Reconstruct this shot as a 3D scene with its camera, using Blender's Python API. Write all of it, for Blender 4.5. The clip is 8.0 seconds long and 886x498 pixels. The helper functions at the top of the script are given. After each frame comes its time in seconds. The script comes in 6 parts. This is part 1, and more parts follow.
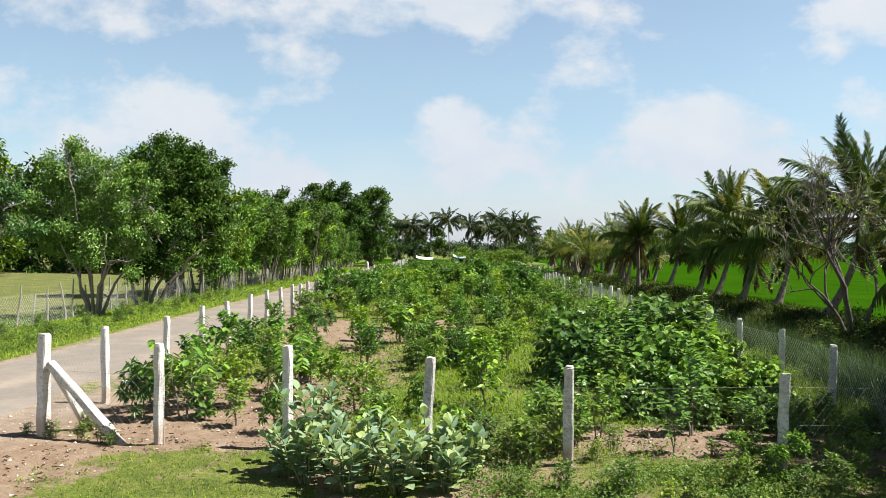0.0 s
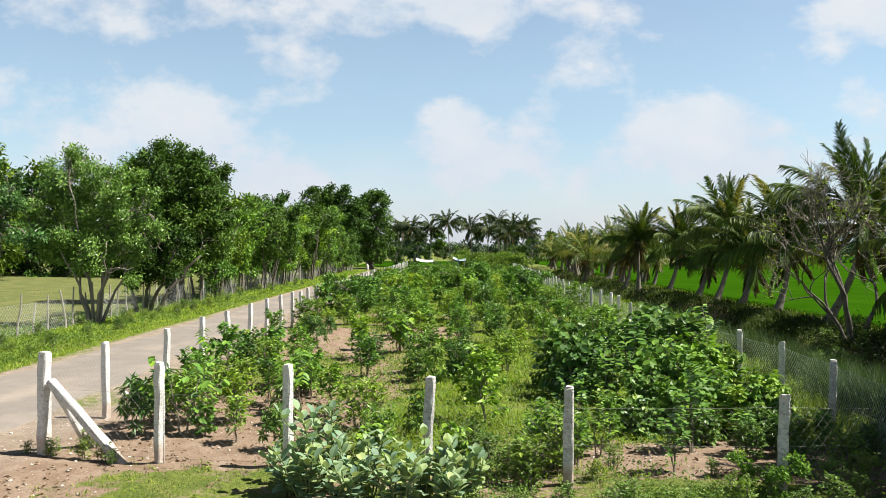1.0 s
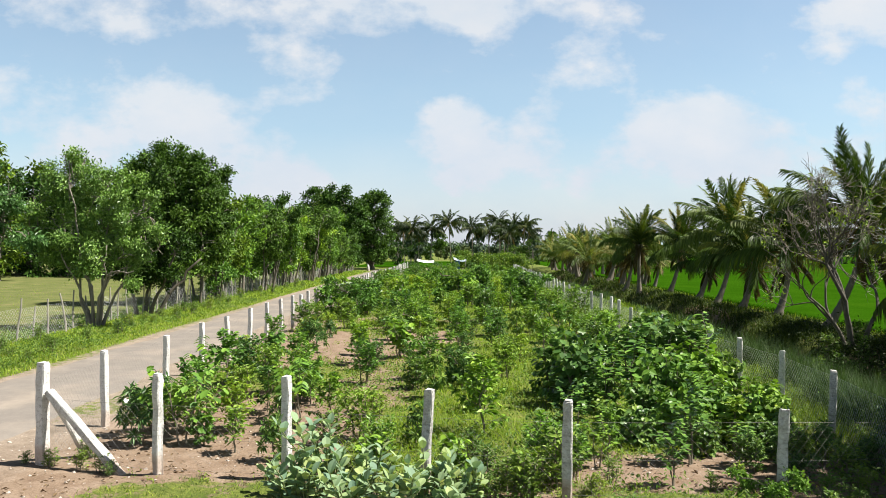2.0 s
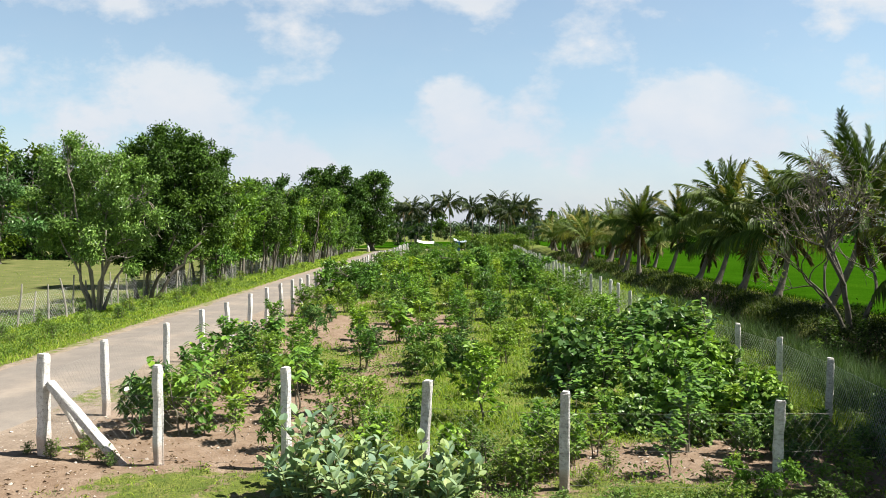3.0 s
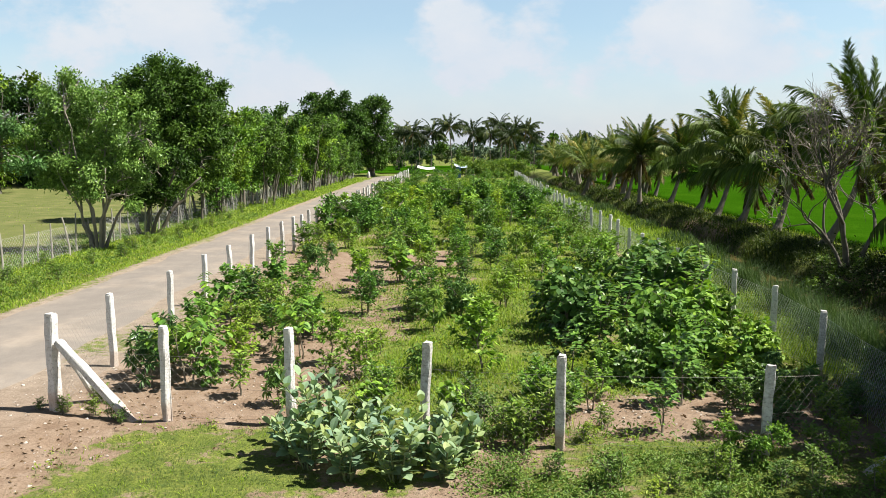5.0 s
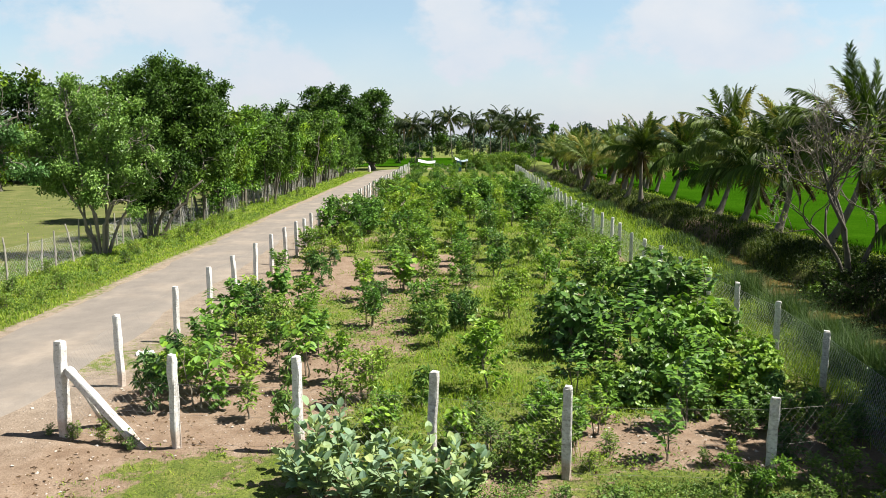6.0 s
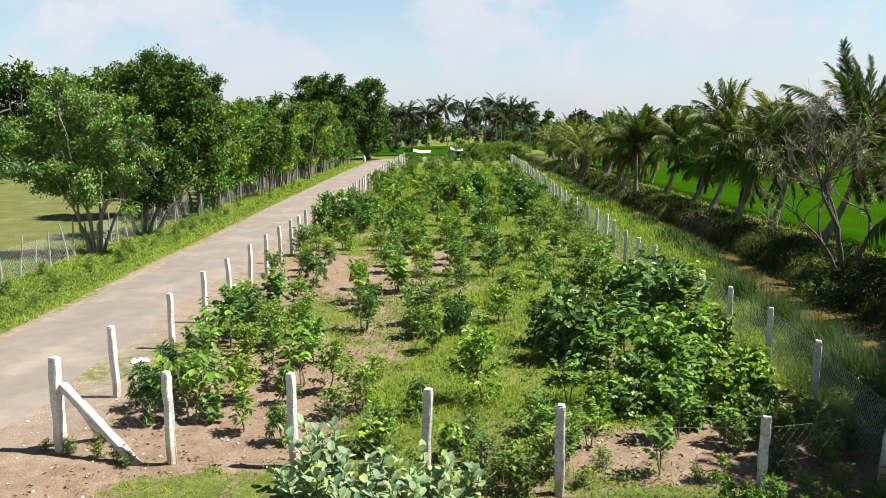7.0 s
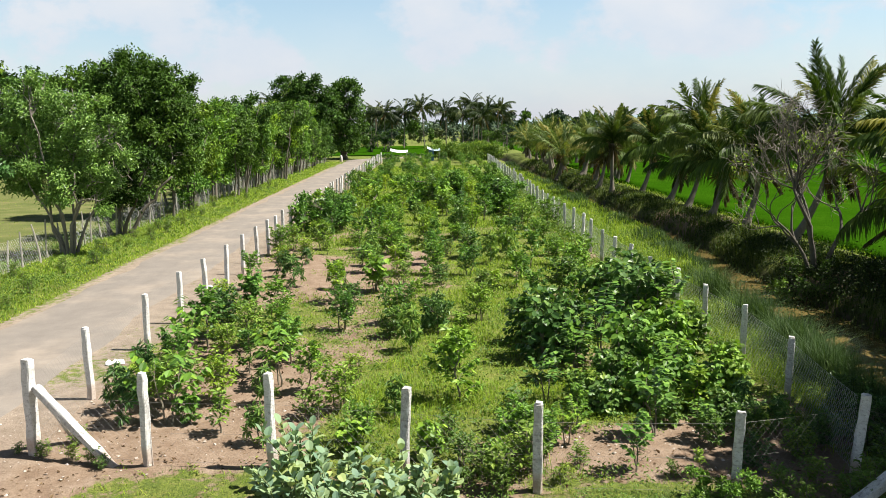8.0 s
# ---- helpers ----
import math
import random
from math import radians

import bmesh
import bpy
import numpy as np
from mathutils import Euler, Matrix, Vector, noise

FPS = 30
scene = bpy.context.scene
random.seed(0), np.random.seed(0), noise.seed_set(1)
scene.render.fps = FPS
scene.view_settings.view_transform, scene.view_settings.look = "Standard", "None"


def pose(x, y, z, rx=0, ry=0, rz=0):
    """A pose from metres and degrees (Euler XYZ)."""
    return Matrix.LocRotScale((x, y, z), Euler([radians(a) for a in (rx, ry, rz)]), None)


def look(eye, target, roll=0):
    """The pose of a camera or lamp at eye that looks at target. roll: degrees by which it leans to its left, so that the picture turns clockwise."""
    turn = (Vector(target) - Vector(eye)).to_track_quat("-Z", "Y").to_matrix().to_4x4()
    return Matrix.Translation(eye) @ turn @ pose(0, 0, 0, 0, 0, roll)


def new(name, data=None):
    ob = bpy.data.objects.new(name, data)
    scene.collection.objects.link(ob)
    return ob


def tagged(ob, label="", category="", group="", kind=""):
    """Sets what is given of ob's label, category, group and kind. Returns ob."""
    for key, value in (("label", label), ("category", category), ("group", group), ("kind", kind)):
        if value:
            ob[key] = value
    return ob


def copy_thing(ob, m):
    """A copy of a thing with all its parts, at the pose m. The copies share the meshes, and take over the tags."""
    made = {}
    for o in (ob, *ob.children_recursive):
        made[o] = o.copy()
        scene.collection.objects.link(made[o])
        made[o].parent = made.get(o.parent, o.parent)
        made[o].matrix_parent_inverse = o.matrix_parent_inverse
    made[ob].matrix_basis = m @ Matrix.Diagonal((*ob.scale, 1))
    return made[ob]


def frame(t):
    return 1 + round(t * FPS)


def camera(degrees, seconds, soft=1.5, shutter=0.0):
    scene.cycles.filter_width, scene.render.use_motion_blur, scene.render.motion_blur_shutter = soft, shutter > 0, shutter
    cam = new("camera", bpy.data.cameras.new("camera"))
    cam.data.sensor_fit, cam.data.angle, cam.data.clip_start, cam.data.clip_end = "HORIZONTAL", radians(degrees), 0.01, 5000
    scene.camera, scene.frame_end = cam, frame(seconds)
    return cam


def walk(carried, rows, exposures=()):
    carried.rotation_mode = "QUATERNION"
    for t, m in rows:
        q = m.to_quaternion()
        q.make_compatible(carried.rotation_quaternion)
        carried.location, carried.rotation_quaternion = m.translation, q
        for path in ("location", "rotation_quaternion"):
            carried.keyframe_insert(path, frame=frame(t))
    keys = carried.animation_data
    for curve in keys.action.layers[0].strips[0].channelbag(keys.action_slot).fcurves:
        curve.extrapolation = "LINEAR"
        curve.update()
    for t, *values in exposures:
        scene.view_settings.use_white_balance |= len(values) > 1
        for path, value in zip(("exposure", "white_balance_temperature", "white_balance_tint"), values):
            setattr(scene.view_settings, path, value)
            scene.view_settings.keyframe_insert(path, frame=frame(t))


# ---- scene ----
EXPOSURE = 1.16
cam = camera(58.0, 8.0, soft=0.55)
PATH = [
    (0, (0.067, -0.268, 3.107), (0.068, 1.732, 3.106), 0.2),
    (0.5, (0.071, -0.268, 3.26), (0.072, 1.732, 3.26), 0.1),
    (1, (0.068, -0.28, 3.381), (0.069, 1.72, 3.382), 0.1),
    (1.5, (0.068, -0.268, 3.468), (0.069, 1.732, 3.47), 0.1),
    (2.8, (0.152, -0.247, 3.721), (0.146, 1.753, 3.688), 0.4),
    (3, (0.133, -0.262, 3.747), (0.131, 1.737, 3.696), 0.0),
    (3.5, (0.135, -0.26, 3.824), (0.133, 1.737, 3.712), 0.0),
    (4, (0.141, -0.262, 3.92), (0.139, 1.731, 3.752), -0.1),
    (4.2, (0.162, -0.276, 3.951), (0.157, 1.715, 3.767), -0.2),
    (5.5, (0.166, -0.325, 4.736), (0.162, 1.657, 4.469), -0.3),
    (6, (0.078, -0.319, 5.005), (0.072, 1.663, 4.734), -0.5),
    (6.5, (0.078, -0.278, 5.274), (0.071, 1.7, 4.98), -0.6),
    (7, (0.124, -0.278, 5.48), (0.128, 1.699, 5.176), -0.7),
    (7.5, (0.138, -0.267, 5.485), (0.142, 1.71, 5.181), -0.7),
    (7.6, (0.134, -0.273, 5.48), (0.1518, 1.703, 5.176), -0.7),
    (7.7, (0.129, -0.284, 5.473), (0.1674, 1.692, 5.168), -0.7),
    (7.8, (0.123, -0.293, 5.466), (0.1818, 1.6819, 5.1606), -0.7),
    (8, (0.123, -0.294, 5.465), (0.183, 1.681, 5.16), -0.7),
]
walk(cam, [(t, look(e, g, r)) for t, e, g, r in PATH], exposures=[(0.0, EXPOSURE), (8.0, EXPOSURE)])

# ---- world and sun ----
SUN_EL, SUN_AZ = radians(57), radians(-4)      # azimuth from +x towards +y
world = bpy.data.worlds.new("sky")
scene.world = world
world.use_nodes = True
wn, wl = world.node_tree.nodes, world.node_tree.links
wn.clear()


def wmath(op, a, b=0.0, c=None, clamp=False):
    n = wn.new("ShaderNodeMath")
    n.operation, n.use_clamp = op, clamp
    for k, v in enumerate((a, b) if c is None else (a, b, c)):
        if isinstance(v, (int, float)):
            n.inputs[k].default_value = v
        else:
            wl.new(v, n.inputs[k])
    return n.outputs[0]


sky = wn.new("ShaderNodeTexSky")
sky.sky_type, sky.sun_disc = "NISHITA", False
sky.sun_elevation, sky.sun_rotation = SUN_EL, radians(90) - SUN_AZ
sky.air_density, sky.dust_density, sky.ozone_density = 1.0, 0.6, 1.2
wco = wn.new("ShaderNodeTexCoord")
wsep = wn.new("ShaderNodeSeparateXYZ")
wl.new(wco.outputs["Generated"], wsep.inputs[0])
wy = wmath("MAXIMUM", wmath("ABSOLUTE", wsep.outputs[1]), 0.2)
wu = wmath("DIVIDE", wsep.outputs[0], wy)
wv = wmath("DIVIDE", wsep.outputs[2], wy)
wcomb = wn.new("ShaderNodeCombineXYZ")
wl.new(wu, wcomb.inputs[0])
wl.new(wmath("MULTIPLY", wv, 1.5), wcomb.inputs[1])
wnoise = wn.new("ShaderNodeTexNoise")
wl.new(wcomb.outputs[0], wnoise.inputs["Vector"])
wnoise.inputs["Scale"].default_value, wnoise.inputs["Detail"].default_value = 7.0, 7.0
wnoise.inputs["Roughness"].default_value = 0.58
wfine = wmath("SUBTRACT", wnoise.outputs["Fac"], 0.5)
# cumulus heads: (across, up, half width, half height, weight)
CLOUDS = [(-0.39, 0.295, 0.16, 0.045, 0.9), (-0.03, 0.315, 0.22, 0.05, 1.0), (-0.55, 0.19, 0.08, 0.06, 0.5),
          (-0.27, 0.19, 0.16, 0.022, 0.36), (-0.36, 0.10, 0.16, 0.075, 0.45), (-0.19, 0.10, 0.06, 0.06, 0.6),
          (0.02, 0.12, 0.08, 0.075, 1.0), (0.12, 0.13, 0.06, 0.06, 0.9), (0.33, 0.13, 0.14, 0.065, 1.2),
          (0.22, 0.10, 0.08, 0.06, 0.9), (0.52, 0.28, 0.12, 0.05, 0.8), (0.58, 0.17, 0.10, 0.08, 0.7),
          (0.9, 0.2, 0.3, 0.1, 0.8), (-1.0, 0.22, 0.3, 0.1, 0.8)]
cover = None
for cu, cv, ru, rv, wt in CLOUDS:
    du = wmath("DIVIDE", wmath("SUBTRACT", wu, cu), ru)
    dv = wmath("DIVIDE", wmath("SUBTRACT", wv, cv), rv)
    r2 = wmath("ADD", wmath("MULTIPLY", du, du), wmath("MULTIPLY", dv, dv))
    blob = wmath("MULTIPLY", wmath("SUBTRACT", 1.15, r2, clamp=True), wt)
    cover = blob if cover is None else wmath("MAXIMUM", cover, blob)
wbig = wn.new("ShaderNodeTexNoise")
wl.new(wcomb.outputs[0], wbig.inputs["Vector"])
wbig.inputs["Scale"].default_value, wbig.inputs["Detail"].default_value = 3.0, 3.0
lumps = wmath("ADD", wmath("MULTIPLY", wfine, 4.0), wmath("MULTIPLY", wmath("SUBTRACT", wbig.outputs["Fac"], 0.5), 2.4))
cover = wmath("ADD", wmath("MULTIPLY", cover, 0.85), lumps)
cover = wmath("MULTIPLY", wmath("SUBTRACT", cover, 0.10), 1.7, clamp=True)
veil = wmath("MULTIPLY", wmath("SUBTRACT", 0.19, wmath("MAXIMUM", wv, 0.0), clamp=True), 4.2, clamp=True)
cover = wmath("MULTIPLY", wmath("MAXIMUM", wmath("ADD", wmath("MULTIPLY", cover, 0.70), 0.18), veil), wmath("SUBTRACT", 1.0, wmath("MULTIPLY", wbig.outputs["Fac"], 0.15)))
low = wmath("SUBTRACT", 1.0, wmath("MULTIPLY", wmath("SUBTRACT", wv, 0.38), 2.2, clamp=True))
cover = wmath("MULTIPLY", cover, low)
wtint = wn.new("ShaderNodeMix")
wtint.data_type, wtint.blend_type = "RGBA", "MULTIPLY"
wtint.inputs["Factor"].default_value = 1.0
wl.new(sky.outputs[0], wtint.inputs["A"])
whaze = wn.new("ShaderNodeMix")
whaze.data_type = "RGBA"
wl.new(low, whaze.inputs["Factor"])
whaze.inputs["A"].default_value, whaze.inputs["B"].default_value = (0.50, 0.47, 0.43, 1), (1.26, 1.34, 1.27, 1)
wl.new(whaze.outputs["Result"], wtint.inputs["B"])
wmix = wn.new("ShaderNodeMix")
wmix.data_type = "RGBA"
wl.new(cover, wmix.inputs["Factor"])
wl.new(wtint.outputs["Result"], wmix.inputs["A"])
wpuff = wn.new("ShaderNodeMix")
wpuff.data_type = "RGBA"
wl.new(wmath("MULTIPLY", wmath("ADD", wfine, 0.12), 3.5, clamp=True), wpuff.inputs["Factor"])
wpuff.inputs["A"].default_value, wpuff.inputs["B"].default_value = (6.25, 6.75, 7.25, 1), (7.35, 7.30, 7.35, 1)
wl.new(wpuff.outputs["Result"], wmix.inputs["B"])
wbg = wn.new("ShaderNodeBackground")
wlow = wn.new("ShaderNodeMix")
wlow.data_type, wlow.blend_type = "RGBA", "MULTIPLY"
wl.new(wmath("MULTIPLY", wmath("SUBTRACT", 0.2, wmath("MAXIMUM", wv, 0.0), clamp=True), 5.0, clamp=True), wlow.inputs["Factor"])
wl.new(wmix.outputs["Result"], wlow.inputs["A"])
wlow.inputs["B"].default_value = (0.83, 0.835, 0.945, 1)
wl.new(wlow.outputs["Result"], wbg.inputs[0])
wbg.inputs[1].default_value = 0.0545
wout = wn.new("ShaderNodeOutputWorld")
wl.new(wbg.outputs[0], wout.inputs[0])

sun_data = bpy.data.lights.new("sun", "SUN")
sun_data.energy, sun_data.angle, sun_data.color = 5.0, radians(0.53), (1.0, 0.95, 0.86)
sun = new("sun", sun_data)
sdir = Vector((math.cos(SUN_EL) * math.cos(SUN_AZ), math.cos(SUN_EL) * math.sin(SUN_AZ), math.sin(SUN_EL)))
sun.matrix_world = look(sdir * 100, (0, 0, 0))


# ---- materials ----
class Mat:
    """A node material with short calls."""

    def __init__(self, name):
        self.m = bpy.data.materials.new(name)
        self.m.use_nodes = True
        self.nodes, self.links = self.m.node_tree.nodes, self.m.node_tree.links
        self.nodes.clear()
        self.out = self.nodes.new("ShaderNodeOutputMaterial")

    def put(self, socket, v):
        if isinstance(v, bpy.types.NodeSocket):
            self.links.new(v, socket)
        elif v is not None:
            socket.default_value = v

    def noise(self, scale, detail=4.0, rough=0.55, vec=None, stretch=None):
        n = self.nodes.new("ShaderNodeTexNoise")
        n.inputs["Scale"].default_value, n.inputs["Detail"].default_value, n.inputs["Roughness"].default_value = scale, detail, rough
        if vec is None:
            vec = self.pos()
        if stretch:
            mp = self.nodes.new("ShaderNodeMapping")
            mp.inputs["Scale"].default_value = stretch
            self.links.new(vec, mp.inputs["Vector"])
            vec = mp.outputs[0]
        self.links.new(vec, n.inputs["Vector"])
        return n.outputs["Fac"]

    def pos(self):
        return self.nodes.new("ShaderNodeNewGeometry").outputs["Position"]

    def local(self):
        return self.nodes.new("ShaderNodeTexCoord").outputs["Object"]

    def island(self):
        return self.nodes.new("ShaderNodeNewGeometry").outputs["Random Per Island"]

    def each(self):
        return self.nodes.new("ShaderNodeObjectInfo").outputs["Random"]

    def attr(self, name):
        n = self.nodes.new("ShaderNodeAttribute")
        n.attribute_name = name
        return n.outputs["Fac"]

    def ramp(self, fac, stops):
        n = self.nodes.new("ShaderNodeValToRGB")
        while len(n.color_ramp.elements) < len(stops):
            n.color_ramp.elements.new(0.5)
        for el, (p, c) in zip(n.color_ramp.elements, stops):
            el.position, el.color = p, (*c, 1) if len(c) == 3 else c
        self.put(n.inputs[0], fac)
        return n.outputs[0]

    def mix(self, fac, a, b, mode="MIX"):
        n = self.nodes.new("ShaderNodeMix")
        n.data_type, n.blend_type = "RGBA", mode
        self.put(n.inputs["Factor"], fac)
        self.put(n.inputs["A"], (*a, 1) if isinstance(a, tuple) else a)
        self.put(n.inputs["B"], (*b, 1) if isinstance(b, tuple) else b)
        return n.outputs["Result"]

    def math(self, op, a, b=0.0, clamp=False):
        n = self.nodes.new("ShaderNodeMath")
        n.operation, n.use_clamp = op, clamp
        self.put(n.inputs[0], a)
        self.put(n.inputs[1], b)
        return n.outputs[0]

    def bump(self, height, strength=0.4, dist=0.02):
        n = self.nodes.new("ShaderNodeBump")
        n.inputs["Strength"].default_value, n.inputs["Distance"].default_value = strength, dist
        self.put(n.inputs["Height"], height)
        return n.outputs[0]

    def surface(self, colour, rough=0.8, metal=0.0, normal=None, spec=0.5, sheer=0.0, glow=None):
        p = self.nodes.new("ShaderNodeBsdfPrincipled")
        self.put(p.inputs["Base Color"], (*colour, 1) if isinstance(colour, tuple) else colour)
        self.put(p.inputs["Roughness"], rough)
        self.put(p.inputs["Metallic"], metal)
        self.put(p.inputs["Specular IOR Level"], spec)
        if normal is not None:
            self.put(p.inputs["Normal"], normal)
        top = p.outputs[0]
        if sheer:
            t = self.nodes.new("ShaderNodeBsdfTranslucent")
            self.put(t.inputs["Color"], (*glow, 1) if isinstance(glow, tuple) else (glow if glow is not None else colour))
            mx = self.nodes.new("ShaderNodeMixShader")
            mx.inputs[0].default_value = sheer
            self.links.new(top, mx.inputs[1])
            self.links.new(t.outputs[0], mx.inputs[2])
            top = mx.outputs[0]
        self.links.new(top, self.out.inputs[0])
        return self.m


def foliage(name, dark, mid, light, rough=0.5, sheer=0.22, spec=0.2, vary=0.42):
    """Leaves that differ one by one and plant by plant."""
    m = Mat(name)
    col = m.ramp(m.island(), [(0.0, dark), (0.5, mid), (1.0, light)])
    tone = m.ramp(m.noise(0.9, 2.0), [(0.3, (0.75, 0.78, 0.8)), (0.7, (1.15, 1.1, 0.9))])
    col = m.mix(0.8, col, tone, "MULTIPLY")
    plant = m.ramp(m.each(), [(0.0, (0.60, 0.72, 0.85)), (0.4, (0.95, 0.97, 1)), (0.8, (1.25, 1.15, 0.9)), (1.0, (1.7, 1.4, 0.8))])
    col = m.mix(vary * 2, col, plant, "MULTIPLY")
    back = m.mix(1.0, col, (1.5, 1.55, 0.75), "MULTIPLY")
    return m.surface(col, rough, 0.0, None, spec, sheer, back)


def palm_leaf(name, ages, rough=0.5, sheer=0.22):
    """Fronds that differ by age, with a little change from leaflet to leaflet."""
    m = Mat(name)
    col = m.ramp(m.each(), list(zip((0.0, 0.4, 0.75, 0.92), ages)))
    col = m.mix(0.9, col, m.ramp(m.island(), [(0.0, (0.6, 0.65, 0.6)), (1.0, (1.4, 1.35, 1.3))]), "MULTIPLY")
    back = m.mix(1.0, col, (1.5, 1.5, 0.75), "MULTIPLY")
    return m.surface(col, rough, 0.0, None, 0.22, sheer, back)


def bark(name, a, b, scale=14.0):
    m = Mat(name)
    v = m.local()
    n1 = m.noise(scale, 5.0, 0.6, v, (1, 1, 0.25))
    n2 = m.noise(2.5, 3.0, 0.5, v)
    col = m.mix(m.math("MULTIPLY", n2, 0.7), m.ramp(n1, [(0.3, a), (0.7, b)]), (0.22, 0.21, 0.18))
    return m.surface(col, 0.9, 0.0, m.bump(n1, 0.6, 0.02), 0.2)


LEAF_TREE = foliage("tree_leaf", (0.033, 0.066, 0.007), (0.060, 0.122, 0.017), (0.152, 0.275, 0.044), 0.5, 0.13)
LEAF_DARK = foliage("dark_leaf", (0.012, 0.031, 0.004), (0.027, 0.063, 0.010), (0.081, 0.166, 0.029), 0.5, 0.15, 0.15)
# dark leaf green that stands in for the palms' shade on the bank
LEAF_SCRUB_SHADED = foliage("shaded_scrub_leaf", (0.008, 0.018, 0.003), (0.016, 0.035, 0.005), (0.039, 0.075, 0.010), 0.55, 0.12)
LEAF_PALE = foliage("pale_leaf", (0.058, 0.123, 0.028), (0.110, 0.226, 0.051), (0.228, 0.376, 0.120), 0.38, 0.15, 0.3)
LEAF_BUSH = foliage("bush_leaf", (0.056, 0.123, 0.024), (0.113, 0.232, 0.040), (0.221, 0.385, 0.064), 0.42)
LEAF_LIME = foliage("lime_leaf", (0.120, 0.220, 0.028), (0.172, 0.287, 0.042), (0.269, 0.386, 0.069), 0.5)
LEAF_MANGO = foliage("mango_leaf", (0.048, 0.107, 0.029), (0.090, 0.185, 0.046), (0.194, 0.304, 0.083), 0.36)
LEAF_GREY = foliage("milkweed_leaf", (0.155, 0.246, 0.137), (0.223, 0.325, 0.199), (0.311, 0.399, 0.264), 0.55, 0.22)
FROND_OLD = foliage("old_frond_leaf", (0.064, 0.053, 0.020), (0.097, 0.077, 0.030), (0.137, 0.109, 0.048), 0.6, 0.2)
FROND = palm_leaf("frond_leaf", ((0.024, 0.049, 0.006), (0.051, 0.094, 0.013), (0.103, 0.149, 0.026), (0.224, 0.213, 0.060)))
# lighter copy of the frond: sunlight on the far row painted into the colour
FROND_SUNLIT = palm_leaf("sunlit_frond_leaf", ((0.043, 0.074, 0.013), (0.077, 0.126, 0.021), (0.161, 0.196, 0.042), (0.320, 0.290, 0.104)))
TURF = foliage("short_turf_blade", (0.082, 0.125, 0.032), (0.122, 0.172, 0.043), (0.195, 0.225, 0.084), 0.7, 0.35, 0.15)
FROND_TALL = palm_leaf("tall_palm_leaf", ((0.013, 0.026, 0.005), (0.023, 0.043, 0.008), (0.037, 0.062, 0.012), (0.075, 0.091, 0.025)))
VERGE = foliage("verge_grass_blade", (0.110, 0.204, 0.023), (0.175, 0.283, 0.034), (0.273, 0.361, 0.062), 0.65, 0.3, 0.2)
GRASS = foliage("grass_blade", (0.107, 0.193, 0.020), (0.160, 0.262, 0.026), (0.254, 0.337, 0.046), 0.65, 0.35, 0.2)
# shade under the palms is put into this blade colour
BANK_SHADED = foliage("shaded_bank_blade", (0.024, 0.046, 0.008), (0.040, 0.072, 0.012), (0.085, 0.120, 0.024), 0.6, 0.25, 0.2)
REED = foliage("reed_blade", (0.036, 0.068, 0.017), (0.058, 0.107, 0.026), (0.117, 0.166, 0.052), 0.6, 0.25, 0.2)
LITTER = foliage("dry_leaf", (0.073, 0.040, 0.019), (0.114, 0.070, 0.036), (0.177, 0.122, 0.069), 0.8, 0.05)
WEED = foliage("weed_leaf", (0.079, 0.153, 0.026), (0.123, 0.209, 0.038), (0.202, 0.290, 0.062), 0.5)
BARK = bark("bark", (0.059, 0.046, 0.034), (0.119, 0.097, 0.073))
BARK_PALE = bark("pale_bark", (0.128, 0.106, 0.085), (0.289, 0.255, 0.212))
PALM_BARK = bark("palm_bark", (0.091, 0.073, 0.056), (0.210, 0.175, 0.136), 9.0)
BARK_DARK = bark("dark_bark", (0.03, 0.025, 0.019), (0.075, 0.064, 0.05))
TWIG = bark("twig", (0.10, 0.085, 0.055), (0.20, 0.17, 0.11))
STEM_GREEN = Mat("green_stem").surface((0.12, 0.15, 0.05), 0.6)


